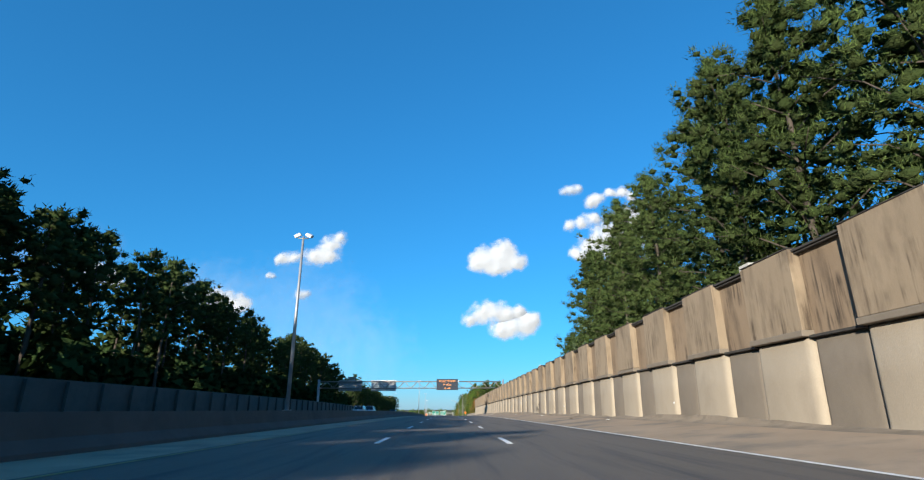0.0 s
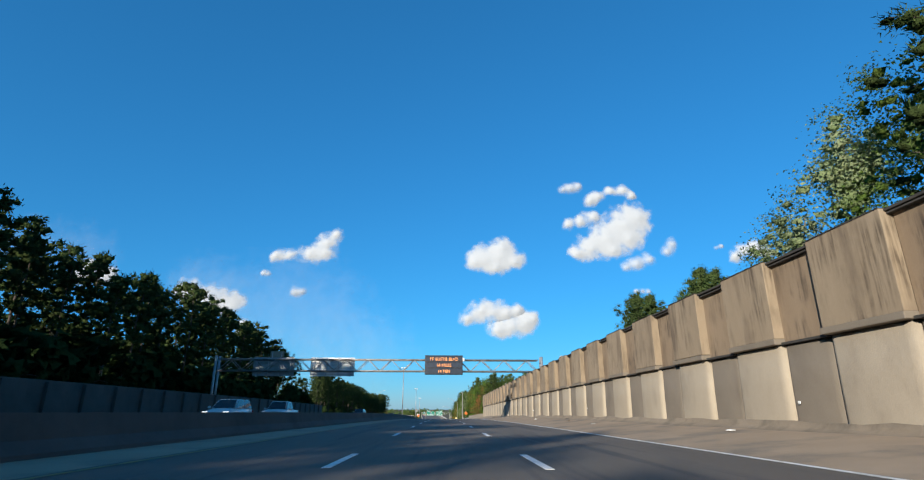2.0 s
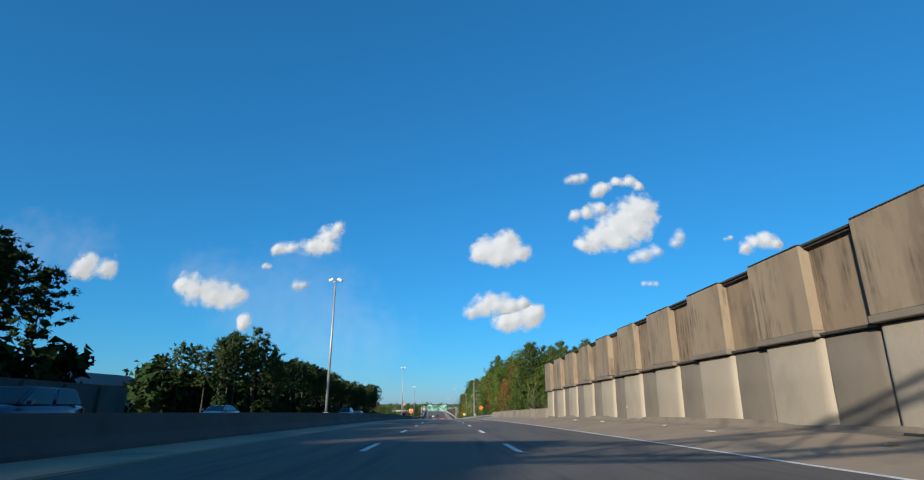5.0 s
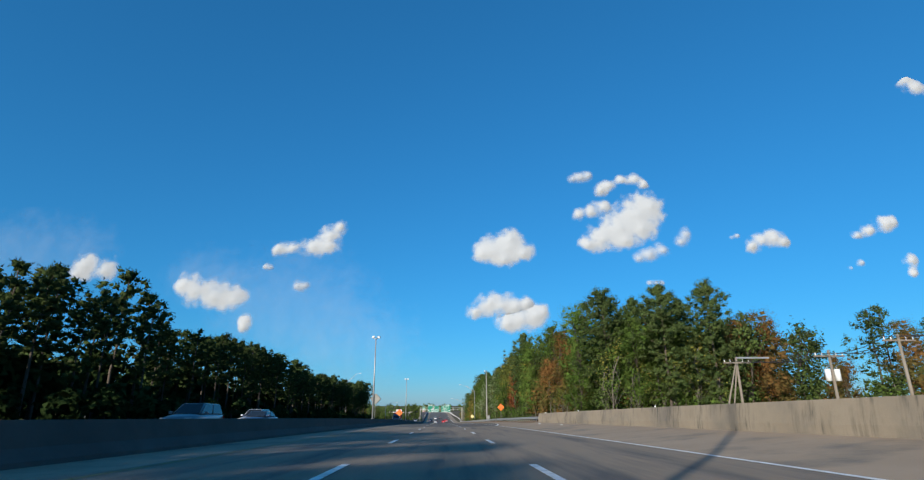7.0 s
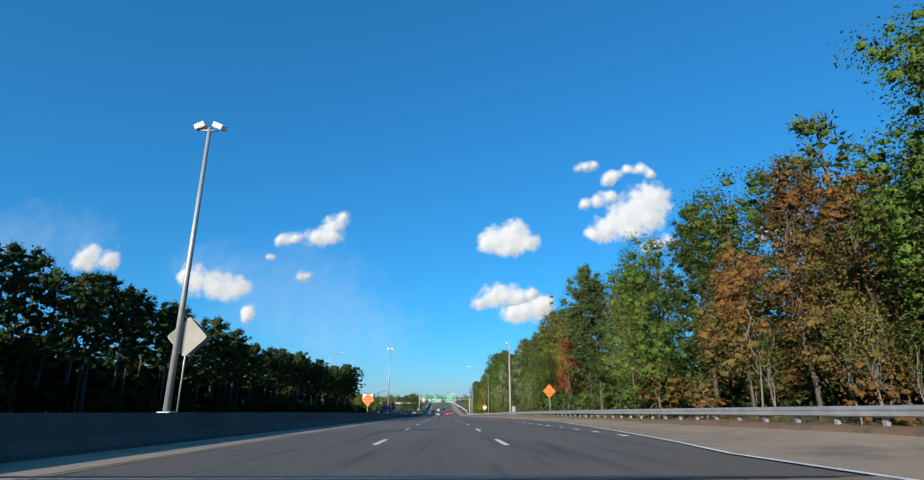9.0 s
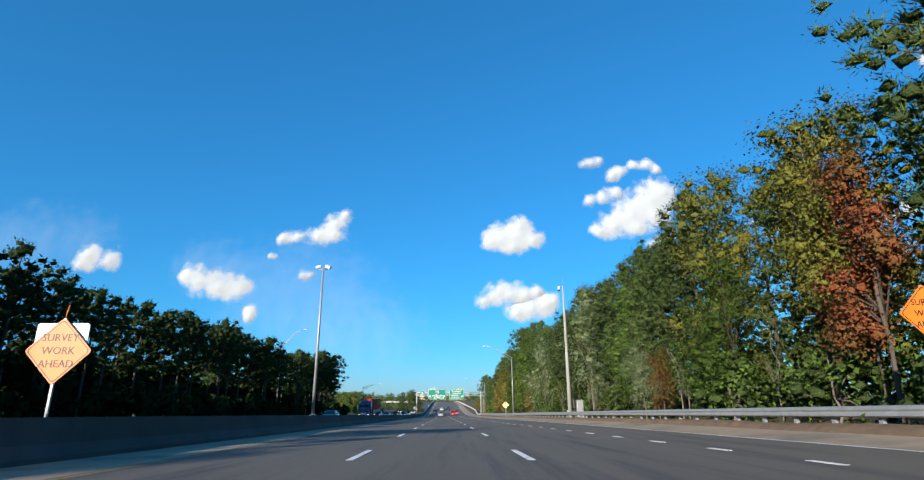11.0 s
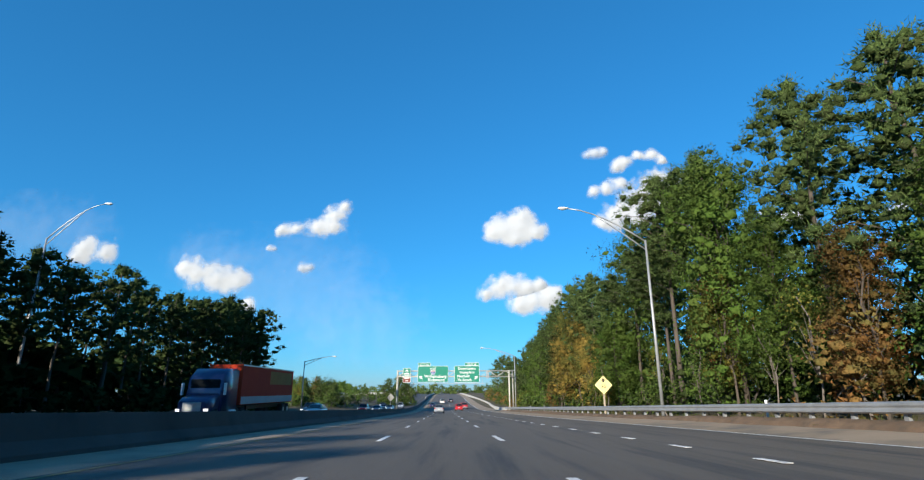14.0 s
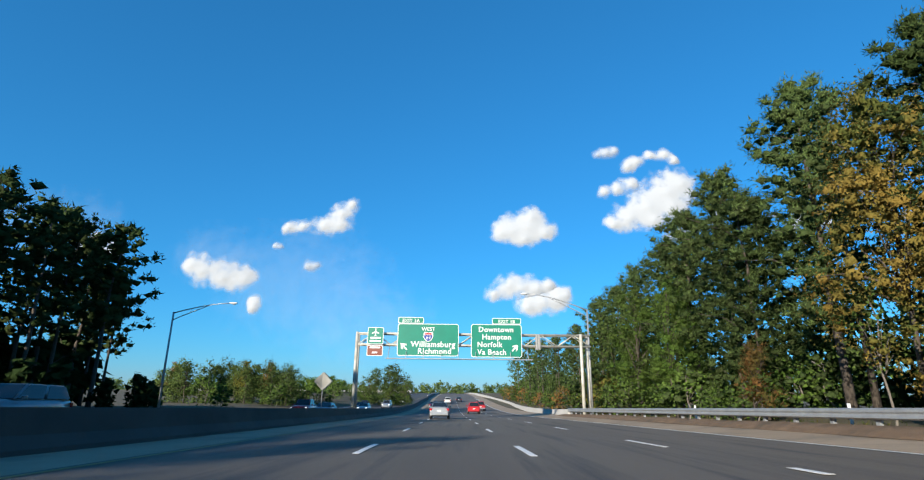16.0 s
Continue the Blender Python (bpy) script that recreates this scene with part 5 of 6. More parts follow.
cloud(4362, 2910, (-42, 47, 154), (42, -47, 153))
cloud(-1243, 690, (-313, 46, 379), (2, 93, 445), (331, 0, 380), (-21, -137, 312), mat=M_VEIL)
cloud(-3242, 1148, (-282, 15, 320), (-38, -32, 384), (322, 17, 257), mat=M_VEIL)
cloud(-756, 396, (178, 21, 373), (-177, -21, 371), mat=M_VEIL)
cloud(-1929, 948, (-119, 23, 256), (119, -23, 255), mat=M_VEIL)


# ---- second sign bridge ----
M_GREEN_SIGN = surface("green_sign", (0, 0.155, 0.0999), (0, 0.185, 0.118), 1.5, 20, 0.45, relief=0.03)
M_BROWN_SIGN = surface("brown_sign", (0.148, 0.0333, 0.0148), (0.185, 0.0444, 0.0222), 1.5, 20, 0.45, relief=0.03)
M_REFLECT = surface("white_sheeting", (0.562, 0.57, 0.562), (0.629, 0.629, 0.622), 2, 30, 0.4, relief=0.02)
M_ORANGE = surface("orange_sheeting", (0.636, 0.141, 0.0111), (0.703, 0.192, 0.0222), 1.5, 20, 0.5, relief=0.03)
M_WARN = surface("yellow_sheeting", (0.70, 0.565, 0.23), (0.77, 0.64, 0.30), 1.5, 20, 0.5, relief=0.03)
M_BLUE_SHIELD = surface("blue_sheeting", (0.0148, 0.0444, 0.222), (0.0222, 0.0592, 0.266), 2, 20, 0.45, relief=0.02)
M_RED_SHIELD = surface("red_sheeting", (0.37, 0.0148, 0.0148), (0.444, 0.0222, 0.0222), 2, 20, 0.45, relief=0.02)


def plate(bm, outline, y0, y1):
    """An upright plate from an outline of (x, z)."""
    a = [bm.verts.new((x, y0, z)) for x, z in outline]
    b = [bm.verts.new((x, y1, z)) for x, z in outline]
    n = len(outline)
    bm.faces.new(a)
    bm.faces.new(b[::-1])
    for i in range(n):
        j = (i + 1) % n
        bm.faces.new((a[j], a[i], b[i], b[j]))
    bmesh.ops.recalc_face_normals(bm, faces=bm.faces)
    return bm


def rounded(x0, x1, z0, z1, r, n=4):
    pts = []
    for cx, cz, a0 in ((x1 - r, z1 - r, 0), (x0 + r, z1 - r, 90), (x0 + r, z0 + r, 180), (x1 - r, z0 + r, 270)):
        for k in range(n + 1):
            a = radians(a0 + 90 * k / n)
            pts.append((cx + r * math.cos(a), cz + r * math.sin(a)))
    return pts


def guide_sign(parent, x0, x1, z0, z1, mat, r=0.22):
    p = part("panel", plate(bmesh.new(), rounded(x0, x1, z0, z1, r), -0.03, 0.0), M_REFLECT, parent, "white border of the sign")
    part("face", plate(bmesh.new(), rounded(x0 + 0.06, x1 - 0.06, z0 + 0.06, z1 - 0.06, r * 0.8), -0.036, -0.031), mat, parent)
    return p


def arrow(parent, x, z, size, turn):
    pts = [(-0.09, -0.5), (0.09, -0.5), (0.09, 0.05), (0.34, -0.2), (0.34, 0.06), (0.0, 0.5), (-0.34, 0.06), (-0.34, -0.2), (-0.09, 0.05)]
    a = radians(turn)
    out = [(x + size * (px * math.cos(a) - pz * math.sin(a)), z + size * (px * math.sin(a) + pz * math.cos(a))) for px, pz in pts]
    part("arrow", plate(bmesh.new(), out, -0.042, -0.037), M_REFLECT, parent)


def shield(parent, x, z, size):
    top = [(-0.5, 0.30), (-0.42, 0.5), (0, 0.42), (0.42, 0.5), (0.5, 0.30), (0.5, -0.1), (0.25, -0.42), (0, -0.56), (-0.25, -0.42), (-0.5, -0.1)]
    part("shield", plate(bmesh.new(), [(x + size * 1.12 * a, z + size * 1.12 * b) for a, b in top], -0.040, -0.037), M_REFLECT, parent)
    part("shield", plate(bmesh.new(), [(x + size * 0.95 * a, z + size * 0.95 * min(b, 0.2)) for a, b in top], -0.044, -0.041), M_BLUE_SHIELD, parent)
    part("shield", plate(bmesh.new(), [(x - 0.44 * size, z + 0.24 * size), (x + 0.44 * size, z + 0.24 * size), (x + 0.36 * size, z + 0.42 * size), (x - 0.36 * size, z + 0.42 * size)], -0.044, -0.041), M_RED_SHIELD, parent)
    writing("64", parent, (x, -0.046, z - 0.30 * size), 0.55 * size, M_REFLECT)


M_PALE_STEEL = surface("pale_galvanized_steel", (0.402, 0.389, 0.335), (0.496, 0.476, 0.415), 2, 25, 0.6, 0.1, relief=0.1, stain=(0.281, 0.241, 0.174), stain_scale=1.5)


def sign_bridge_two():
    s = 469.0
    g = thing("sign_bridge", "galvanized sign bridge with box truss over the exit lanes", "sign bridge", stand(s, 0, 0))
    truss(g, s, -8.8, 13.0, 6.55, 7.58, 0.9, 1.6, M_PALE_STEEL)
    for d, y in ((-8.85, -0.45), (-8.85, 0.45), (12.1, -0.45), (12.85, 0.45)):
        bm = bmesh.new()
        rod(bm, (d, y, -0.2), (d, y, 7.7), 0.16, 0.14, 14)
        part("post", bm, M_PALE_STEEL, g)
    bm = bmesh.new()
    box(bm, -6.0, 7.4, -1.5, -0.75, 5.22, 5.28)
    part("catwalk", bm, M_STEEL, g)
    for k in range(9):
        bm = bmesh.new()
        x = -5.8 + k * 1.6
        rod(bm, (x, -1.45, 5.2), (x, -0.4, 6.5), 0.03, sides=5)
        part("bracket", bm, M_STEEL, g)
    for d in (7.9, 8.15):
        bm = bmesh.new()
        box(bm, d - 0.1, d + 0.1, -0.75, -0.45, 6.2, 7.6, 0.02)
        part("equipment_box", bm, M_SIGN_BACK, g)
    # signs
    y = stand(s - 0.85, 0, 0)
    a = thing("guide_sign", "green overhead guide sign to Williamsburg and Richmond with exit tab", "road sign", y, "guide signs")
    guide_sign(a, -5.05, 0.63, 5.49, 8.44, M_GREEN_SIGN)
    guide_sign(a, -5.03, -2.67, 8.455, 9.05, M_GREEN_SIGN, 0.12)
    writing("EXIT 1A", a, (-3.85, -0.04, 8.57), 0.44, M_REFLECT, bold=0.022)
    writing("WEST", a, (-2.2, -0.04, 7.8), 0.46, M_REFLECT, bold=0.022)
    shield(a, -2.2, 7.25, 0.8)
    writing("Williamsburg", a, (-1.75, -0.04, 6.32), 0.72, M_REFLECT, bold=0.022)
    writing("Richmond", a, (-1.6, -0.04, 5.70), 0.72, M_REFLECT, bold=0.022)
    arrow(a, -4.45, 6.35, 0.85, 45)
    b = thing("guide_sign", "green overhead guide sign to Downtown Hampton, Norfolk and Va Beach", "road sign", y, "guide signs")
    guide_sign(b, 1.77, 6.49, 5.44, 8.46, M_GREEN_SIGN)
    guide_sign(b, 3.74, 6.45, 8.475, 9.05, M_GREEN_SIGN, 0.12)
    writing("EXIT 1B", b, (5.1, -0.04, 8.58), 0.44, M_REFLECT, bold=0.022)
    for k, w in enumerate(("Va Beach", "Norfolk", "Hampton", "Downtown")):
        writing(w, b, ((3.7, 3.5, 4.15, 4.1)[k], -0.04, 5.68 + 0.69 * k), 0.68, M_REFLECT, bold=0.022)
    arrow(b, 5.85, 6.3, 0.8, -45)
    c = thing("guide_sign", "small green airport sign above a brown attraction sign", "road sign", y, "guide signs")
    guide_sign(c, -7.82, -6.35, 6.5, 8.07, M_GREEN_SIGN, 0.12)
    guide_sign(c, -7.82, -6.35, 5.45, 6.42, M_BROWN_SIGN, 0.12)
    plane = [(0, 0.5), (0.07, 0.38), (0.07, 0.14), (0.45, -0.1), (0.45, -0.2), (0.07, -0.1), (0.05, -0.36), (0.17, -0.46), (0.17, -0.52), (0, -0.47)]
    plane += [(-x, z) for x, z in plane[::-1][1:-1]]
    part("symbol", plate(bmesh.new(), [(-7.085 + x * 0.75, 7.6 + z * 0.75) for x, z in plane], -0.042, -0.037), M_REFLECT, c)
    for z, w, m in ((7.0, 0.95, M_REFLECT), (6.72, 1.05, M_REFLECT), (6.14, 0.95, M_REFLECT), (5.68, 0.5, M_REFLECT)):
        part("bar", box(bmesh.new(), -7.085 - w / 2, -7.085 + w / 2, -0.042, -0.037, z, z + 0.16), m, c)


sign_bridge_two()


# ---- roadside signs ----
def diamond(size, n=4):
    """A diamond outline with rounded corners, half diagonal = size."""
    h = size / math.sqrt(2)
    return [((x - z) / math.sqrt(2), (x + z) / math.sqrt(2)) for x, z in rounded(-h, h, -h, h, 0.08)]


def work_sign(s, d, base, centre, half, flags, back_plate):
    t = thing("work_sign", "orange diamond sign reading SURVEY WORK AHEAD on a stand" if not flags else "orange diamond SURVEY WORK AHEAD sign with flag on the median", "road sign", stand(s, d, base, 0), "survey work signs")
    zc = centre - base
    part("panel", plate(bmesh.new(), [(x, z + zc) for x, z in diamond(half)], -0.03, -0.01), M_ORANGE, t)
    ring = diamond(half * 0.94)
    bm = bmesh.new()
    inner = diamond(half * 0.905)
    n = len(ring)
    vo = [bm.verts.new((x, -0.034, z + zc)) for x, z in ring]
    vi = [bm.verts.new((x, -0.034, z + zc)) for x, z in inner]
    for i in range(n):
        j = (i + 1) % n
        bm.faces.new((vo[i], vo[j], vi[j], vi[i]))
    part("border", bm, M_BLACK, t)
    for k, w in enumerate(("AHEAD", "WORK", "SURVEY")):
        writing(w, t, (0, -0.034, zc - 0.36 + k * 0.29), 0.235, M_BLACK)
    part("post", box(bmesh.new(), -0.03, 0.03, -0.008, 0.04, 0, zc + half * 0.98, 0.004), M_STEEL, t)
    if flags:
        part("flag_staff", rod(bmesh.new(), (0, 0, zc + half), (0.03, 0, zc + half + 0.3), 0.012), M_ORANGE, t)
    else:
        for sx in (-1, 1):
            part("stand_leg", rod(bmesh.new(), (0, 0, 0.25), (sx * 0.55, -0.3, 0), 0.02), M_STEEL, t)
            part("stand_leg", rod(bmesh.new(), (0, 0, 0.25), (sx * 0.55, 0.35, 0), 0.02), M_STEEL, t)
    if back_plate:
        part("back_plate", plate(bmesh.new(), rounded(-0.62, 0.55, 1.45, 2.05, 0.06), 0.041, 0.06), M_REFLECT, t, "plain white rectangular plate behind the diamond")


work_sign(303.0, 12.55, 0.25, 3.3, 0.78, False, False)
work_sign(302.0, -8.75, 0.86, 2.28, 0.75, True, True)


def exit_speed_sign():
    t = thing("warning_sign", "yellow diamond exit speed sign with arrow on a wooden post", "road sign", stand(414.4, 14.0, ground_height(414.4, 14.0)))
    zc = 2.83 - ground_height(414.4, 14.0)
    part("panel", plate(bmesh.new(), [(x, z + zc) for x, z in diamond(0.80)], -0.03, -0.01), M_WARN, t)
    pts = [(0, 0.6), (0.2, 0.38), (0.08, 0.38), (0.08, 0.24), (-0.08, 0.24), (-0.08, 0.38), (-0.2, 0.38)]
    part("arrow", plate(bmesh.new(), [(x, z + zc) for x, z in pts], -0.036, -0.031), M_BLACK, t)
    writing("55", t, (0, -0.034, zc - 0.26), 0.42, M_BLACK)
    part("post", box(bmesh.new(), -0.07, 0.07, -0.009, 0.10, -0.2, zc + 0.5, 0.006), surface("post_timber", (0.25, 0.2, 0.14), (0.38, 0.32, 0.24), 4, 30), t)


exit_speed_sign()


M_SIGN_GREY = surface("weathered_aluminium", (0.201, 0.194, 0.168), (0.281, 0.275, 0.248), 2, 20, 0.7, 0.1, relief=0.05)


def sign_back(s, d, base, zc, half, label):
    t = thing("road_sign", label, "road sign", stand(s, d, base))
    for k, tilt in enumerate((0, 22)):
        bm = plate(bmesh.new(), diamond(half), -0.008, 0.008)
        bmesh.ops.transform(bm, matrix=Matrix.Translation((0.08 * k, 0.2 + 0.05 * k, zc)) @ Matrix.Rotation(radians(tilt), 4, "Z"), verts=bm.verts)
        part("panel", bm, M_SIGN_GREY, t)
    part("post", rod(bmesh.new(), (0, 0.26, 0), (0, 0.26, zc + half), 0.03), M_STEEL, t)


sign_back(255.9, -8.5, 0.86, 2.36, 0.66, "bare grey back of a diamond sign on the median")
sign_back(456.0, -8.8, 0.86, 1.75, 0.62, "dark back of a diamond sign on the median")


# ---- camera pole, cabinet, arm lamps ----
def camera_pole():
    b = ground_height(351, 14.0)
    t = thing("camera_pole", "tall tapered concrete pole with traffic camera and antenna", "camera pole", stand(351, 14.0, b))
    h = 15.4 - b
    part("pole", rod(bmesh.new(), (0, 0, -0.2), (0, 0, h), 0.26, 0.09, 18), M_POLE, t)
    arm = part("arm", rod(bmesh.new(), (0, 0, h - 0.25), (-0.55, -0.1, h - 0.1), 0.04), M_STEEL, t)
    bm = bmesh.new()
    rod(bm, (-0.5, -0.1, h - 0.12), (-0.5, -0.1, h - 0.5), 0.15, 0.15, 12)
    part("camera_housing", bm, M_WHITE, t)
    bm = bmesh.new()
    bmesh.ops.create_uvsphere(bm, u_segments=12, v_segments=8, radius=0.13)
    bmesh.ops.translate(bm, verts=bm.verts, vec=(-0.5, -0.1, h - 0.55))
    part("dome", bm, M_GLASS_DARK, t, smooth=True)
    part("antenna", rod(bmesh.new(), (0.05, 0, h), (-0.02, 0, h + 1.3), 0.02, 0.01, 6), M_STEEL, t)
    b = ground_height(346.9, 14.1)
    c = thing("utility_cabinet", "grey metal roadside equipment cabinet", "cabinet", stand(346.9, 14.1, b))
    part("plinth", box(bmesh.new(), -0.4, 0.4, -0.34, 0.34, -0.2, 0.3, 0.02), M_POLE, c)
    part("body", box(bmesh.new(), -0.33, 0.33, -0.27, 0.27, 0.3, 1.95, 0.03), M_SIGN_BACK, c)
    door = part("door", box(bmesh.new(), -0.28, 0.28, -0.295, -0.271, 0.4, 1.85, 0.01), M_SIGN_BACK, c)
    part("handle", box(bmesh.new(), 0.17, 0.21, -0.33, -0.296, 1.0, 1.2, 0.006), M_BLACK, door)
    part("hood", box(bmesh.new(), -0.37, 0.37, -0.31, 0.31, 1.95, 2.02, 0.02), M_SIGN_BACK, c)


M_GLASS_DARK, nt_, b_ = material("dark_glass", (0.015, 0.018, 0.02), 0.06)
camera_pole()


def arm_lamp(s, d, height, reach, rise, label):
    b = ground_height(s, d)
    t = thing("street_lamp", label, "street lamp", stand(s, d, b), "arm lamps")
    h = height - b
    part("pole", rod(bmesh.new(), (0, 0, -0.2), (0, 0, h), 0.115, 0.075, 14), M_STEEL, t)
    part("base_plate", box(bmesh.new(), -0.24, 0.24, -0.24, 0.24, -0.05, 0.06, 0.01), M_STEEL, t)
    pts = [(reach * k / 6, 0, h - 0.1 + rise * (1 - (1 - k / 6) ** 1.6)) for k in range(7)]
    part("arm", tube(bmesh.new(), pts, [0.06 - 0.004 * k for k in range(7)], 8), M_STEEL, t)
    low = [(reach * 0.62 * k / 4, 0, h - 0.75 + (rise * 0.78 + 0.62) * (k / 4) ** 0.95) for k in range(5)]
    part("brace", tube(bmesh.new(), low, [0.045] * 5, 8), M_STEEL, t)
    part("strut", rod(bmesh.new(), (reach * 0.31, 0, h - 0.42 + rise * 0.36), (reach * 0.31, 0, h - 0.1 + rise * 0.45), 0.025), M_STEEL, t)
    sg = 1 if reach > 0 else -1
    bm = bmesh.new()
    bmesh.ops.create_uvsphere(bm, u_segments=14, v_segments=10, radius=1.0)
    bmesh.ops.scale(bm, verts=bm.verts, vec=(0.42, 0.17, 0.1))
    bmesh.ops.translate(bm, verts=bm.verts, vec=(reach + 0.3 * sg, 0, h - 0.08 + rise))
    head = part("lamp_head", bm, M_WHITE, t, smooth=True)
    bm = bmesh.new()
    bmesh.ops.create_uvsphere(bm, u_segments=12, v_segments=8, radius=1.0)
    bmesh.ops.scale(bm, verts=bm.verts, vec=(0.24, 0.13, 0.1))
    bmesh.ops.translate(bm, verts=bm.verts, vec=(reach + 0.36 * sg, 0, h - 0.13 + rise))
    part("lens", bm, M_LENS, head, smooth=True)


arm_lamp(402.0, 14.1, 12.2, -5.4, 2.4, "tall galvanized lamp with long truss arm beside the guardrail")
arm_lamp(471.5, 13.6, 10.6, -6.0, 1.6, "galvanized lamp with long arm beside the sign bridge")
arm_lamp(416.4, -38.2, 16.7, 4.9, 3.6, "tall galvanized lamp with truss arm among the dark pines")
arm_lamp(469.0, -26.4, 9.4, 5.2, 1.0, "galvanized lamp with arm over the opposite carriageway")


# ---- marker posts and reflectors ----
for s, d in ((346.0, 12.6), (388.0, 12.6), (436.0, 12.6), (447.0, 12.6)):
    b = ground_height(s, d) if d > 12.4 else 0.3
    t = thing("marker_post", "slim white marker post behind the guardrail", "marker post", stand(s, d, b), "marker posts")
    part("post", box(bmesh.new(), -0.05, 0.05, -0.02, 0.02, -0.1, 0.98, 0.01), M_WHITE, t)
    part("reflector", box(bmesh.new(), -0.035, 0.035, -0.026, -0.021, 0.84, 0.94), M_REFLECT, t)
for s in (198.0, 213.0, 228.0, 241.0):
    t = thing("reflector", "small white reflector on the parapet", "reflector", stand(s, 10.02, 1.29), "parapet reflectors")
    part("body", box(bmesh.new(), -0.03, 0.04, -0.03, 0.03, 0, 0.08, 0.01), M_WHITE, t)


# ---- utility poles by the bridge ----
M_TIMBER = surface("grey_pole_timber", (0.147, 0.121, 0.0938), (0.228, 0.194, 0.154), 3, 30, 0.95, stretch=(1, 1, 0.1), relief=0.6)


def utility_pole(s, d, top, kind):
    b = ground_height(s, d)
    t = thing("utility_pole", ("timber utility pole with stays and a steel crossarm", "timber utility pole with two white transformers", "timber utility pole with crossarm and insulators")[kind], "utility pole", stand(s, d, b), "utility poles")
    h = top - b
    part("pole", rod(bmesh.new(), (0, 0, -0.3), (0, 0, h), 0.15, 0.10, 10), M_TIMBER, t)
    part("crossarm", box(bmesh.new(), -1.3, 1.3, -0.06, 0.06, h - 0.55, h - 0.42, 0.01), M_TIMBER, t)
    for x in (-1.15, -0.6, 0.6, 1.15):
        part("insulator", rod(bmesh.new(), (x, 0, h - 0.42), (x, 0, h - 0.2), 0.05, 0.035, 8), M_WHITE, t)
    if kind == 0:
        part("stay_pole", rod(bmesh.new(), (-2.6, -0.4, 0), (-0.05, 0, h - 0.4), 0.09, 0.07, 8), M_TIMBER, t)
        part("stay_pole", rod(bmesh.new(), (-1.2, 0.5, 0), (0, 0, h - 0.6), 0.08, 0.07, 8), M_TIMBER, t)
        part("gantry_arm", box(bmesh.new(), 0, 3.2, -0.07, 0.07, h - 0.1, h + 0.05, 0.01), M_STEEL, t)
    if kind == 1:
        for x in (-0.4, 0.4):
            bm = bmesh.new()
            rod(bm, (x, 0, h - 2.5), (x, 0, h - 1.55), 0.22, 0.22, 14)
            tr = part("transformer", bm, M_WHITE, t)
            part("bushing", rod(bmesh.new(), (x, 0, h - 1.55), (x, 0, h - 1.3), 0.05, 0.03, 8), M_SIGN_BACK, tr)
    return spot(s, d, top - 0.2)


def wires():
    a = utility_pole(237, 27.7, 6.2, 0)
    b = utility_pole(230.5, 32.0, 6.1, 1)
    c = utility_pole(227, 35.2, 6.9, 2)
    ends = [a, b, c, spot(216, 62, 8.5)]
    for k in range(3):
        for off in (-1.1, 0.0, 1.1):
            p, q = ends[k] + Vector((off, 0, 0)), ends[k + 1] + Vector((off, 0, 0))
            pts = [p.lerp(q, i / 8) - Vector((0, 0, 0.5 * 4 * (i / 8) * (1 - i / 8))) for i in range(9)]
            bm = bmesh.new()
            tube(bm, pts, [0.025] * 9, 5)
            tagged(part("power_line", bm, M_BLACK), "thin black power line between the utility poles", "power line", "power lines")


wires()


# ---- ramp parapet ahead ----
def ramp_walls():
    def along(name, label, s0, s1, place, mat, top):
        bm = bmesh.new()
        rows = []
        n = math.ceil((s1 - s0) / 5)
        for k in range(n + 1):
            s = s0 + (s1 - s0) * k / n
            d = place(s)
            rows.append([bm.verts.new(spot(s, d + x, z)) for x, z in ((-0.2, -0.2), (-0.12, top), (0.12, top), (0.2, -0.2))])
        for p, q in zip(rows, rows[1:]):
            for i in range(4):
                j = (i + 1) % 4
                bm.faces.new((p[i], p[j], q[j], q[i]))
        bm.faces.new(rows[0][::-1])
        bm.faces.new(rows[-1])
        bmesh.ops.recalc_face_normals(bm, faces=bm.faces)
        tagged(part(name, bm, mat), label, "parapet", kind="structure")
    along("ramp_parapet", "pale concrete parapet of the rising ramp", 475.5, 900, lambda s: 12.2 + 3.6 * min(max((s - 476) / 85, 0), 1) ** 1.1 - 2.0 * min(max((s - 580) / 120, 0), 1), M_PALE, 0.95)
    along("ramp_parapet", "pale concrete parapet across the ramp's far end", 640, 900, lambda s: -9.6, M_PALE, 0.95)
    # overpass far off, standing in for likely roofs, lowered to fit the view
    t = thing("overpass", "pale overpass standing in for roofs far beyond the trees", "overpass", stand(700, -60, -4.2), kind="structure")
    part("deck", box(bmesh.new(), -75, 40, -5, 5, 5.4, 6.5, 0.1), M_PALE, t)
    for x in (-60, -35, -10, 15, 35):
        part("pier", box(bmesh.new(), x - 0.8, x + 0.8, -3, 3, -4, 5.2, 0.1), M_PALE, t)


ramp_walls()


# ---- vehicles ----
def car_paint(name, base, metal=0.0, rough=0.3):
    m, nt, b = material(name, base, rough, metal)
    b.inputs["Coat Weight"].default_value = 0.6
    b.inputs["Coat Roughness"].default_value = 0.08
    dust = noise_fac(nt, 3.0, 4, lo=0.4, hi=0.8)
    nt.links.new(mix(nt, dust, base, tuple(min(1, 0.85 * c + 0.03) for c in base)), b.inputs["Base Color"])
    return m


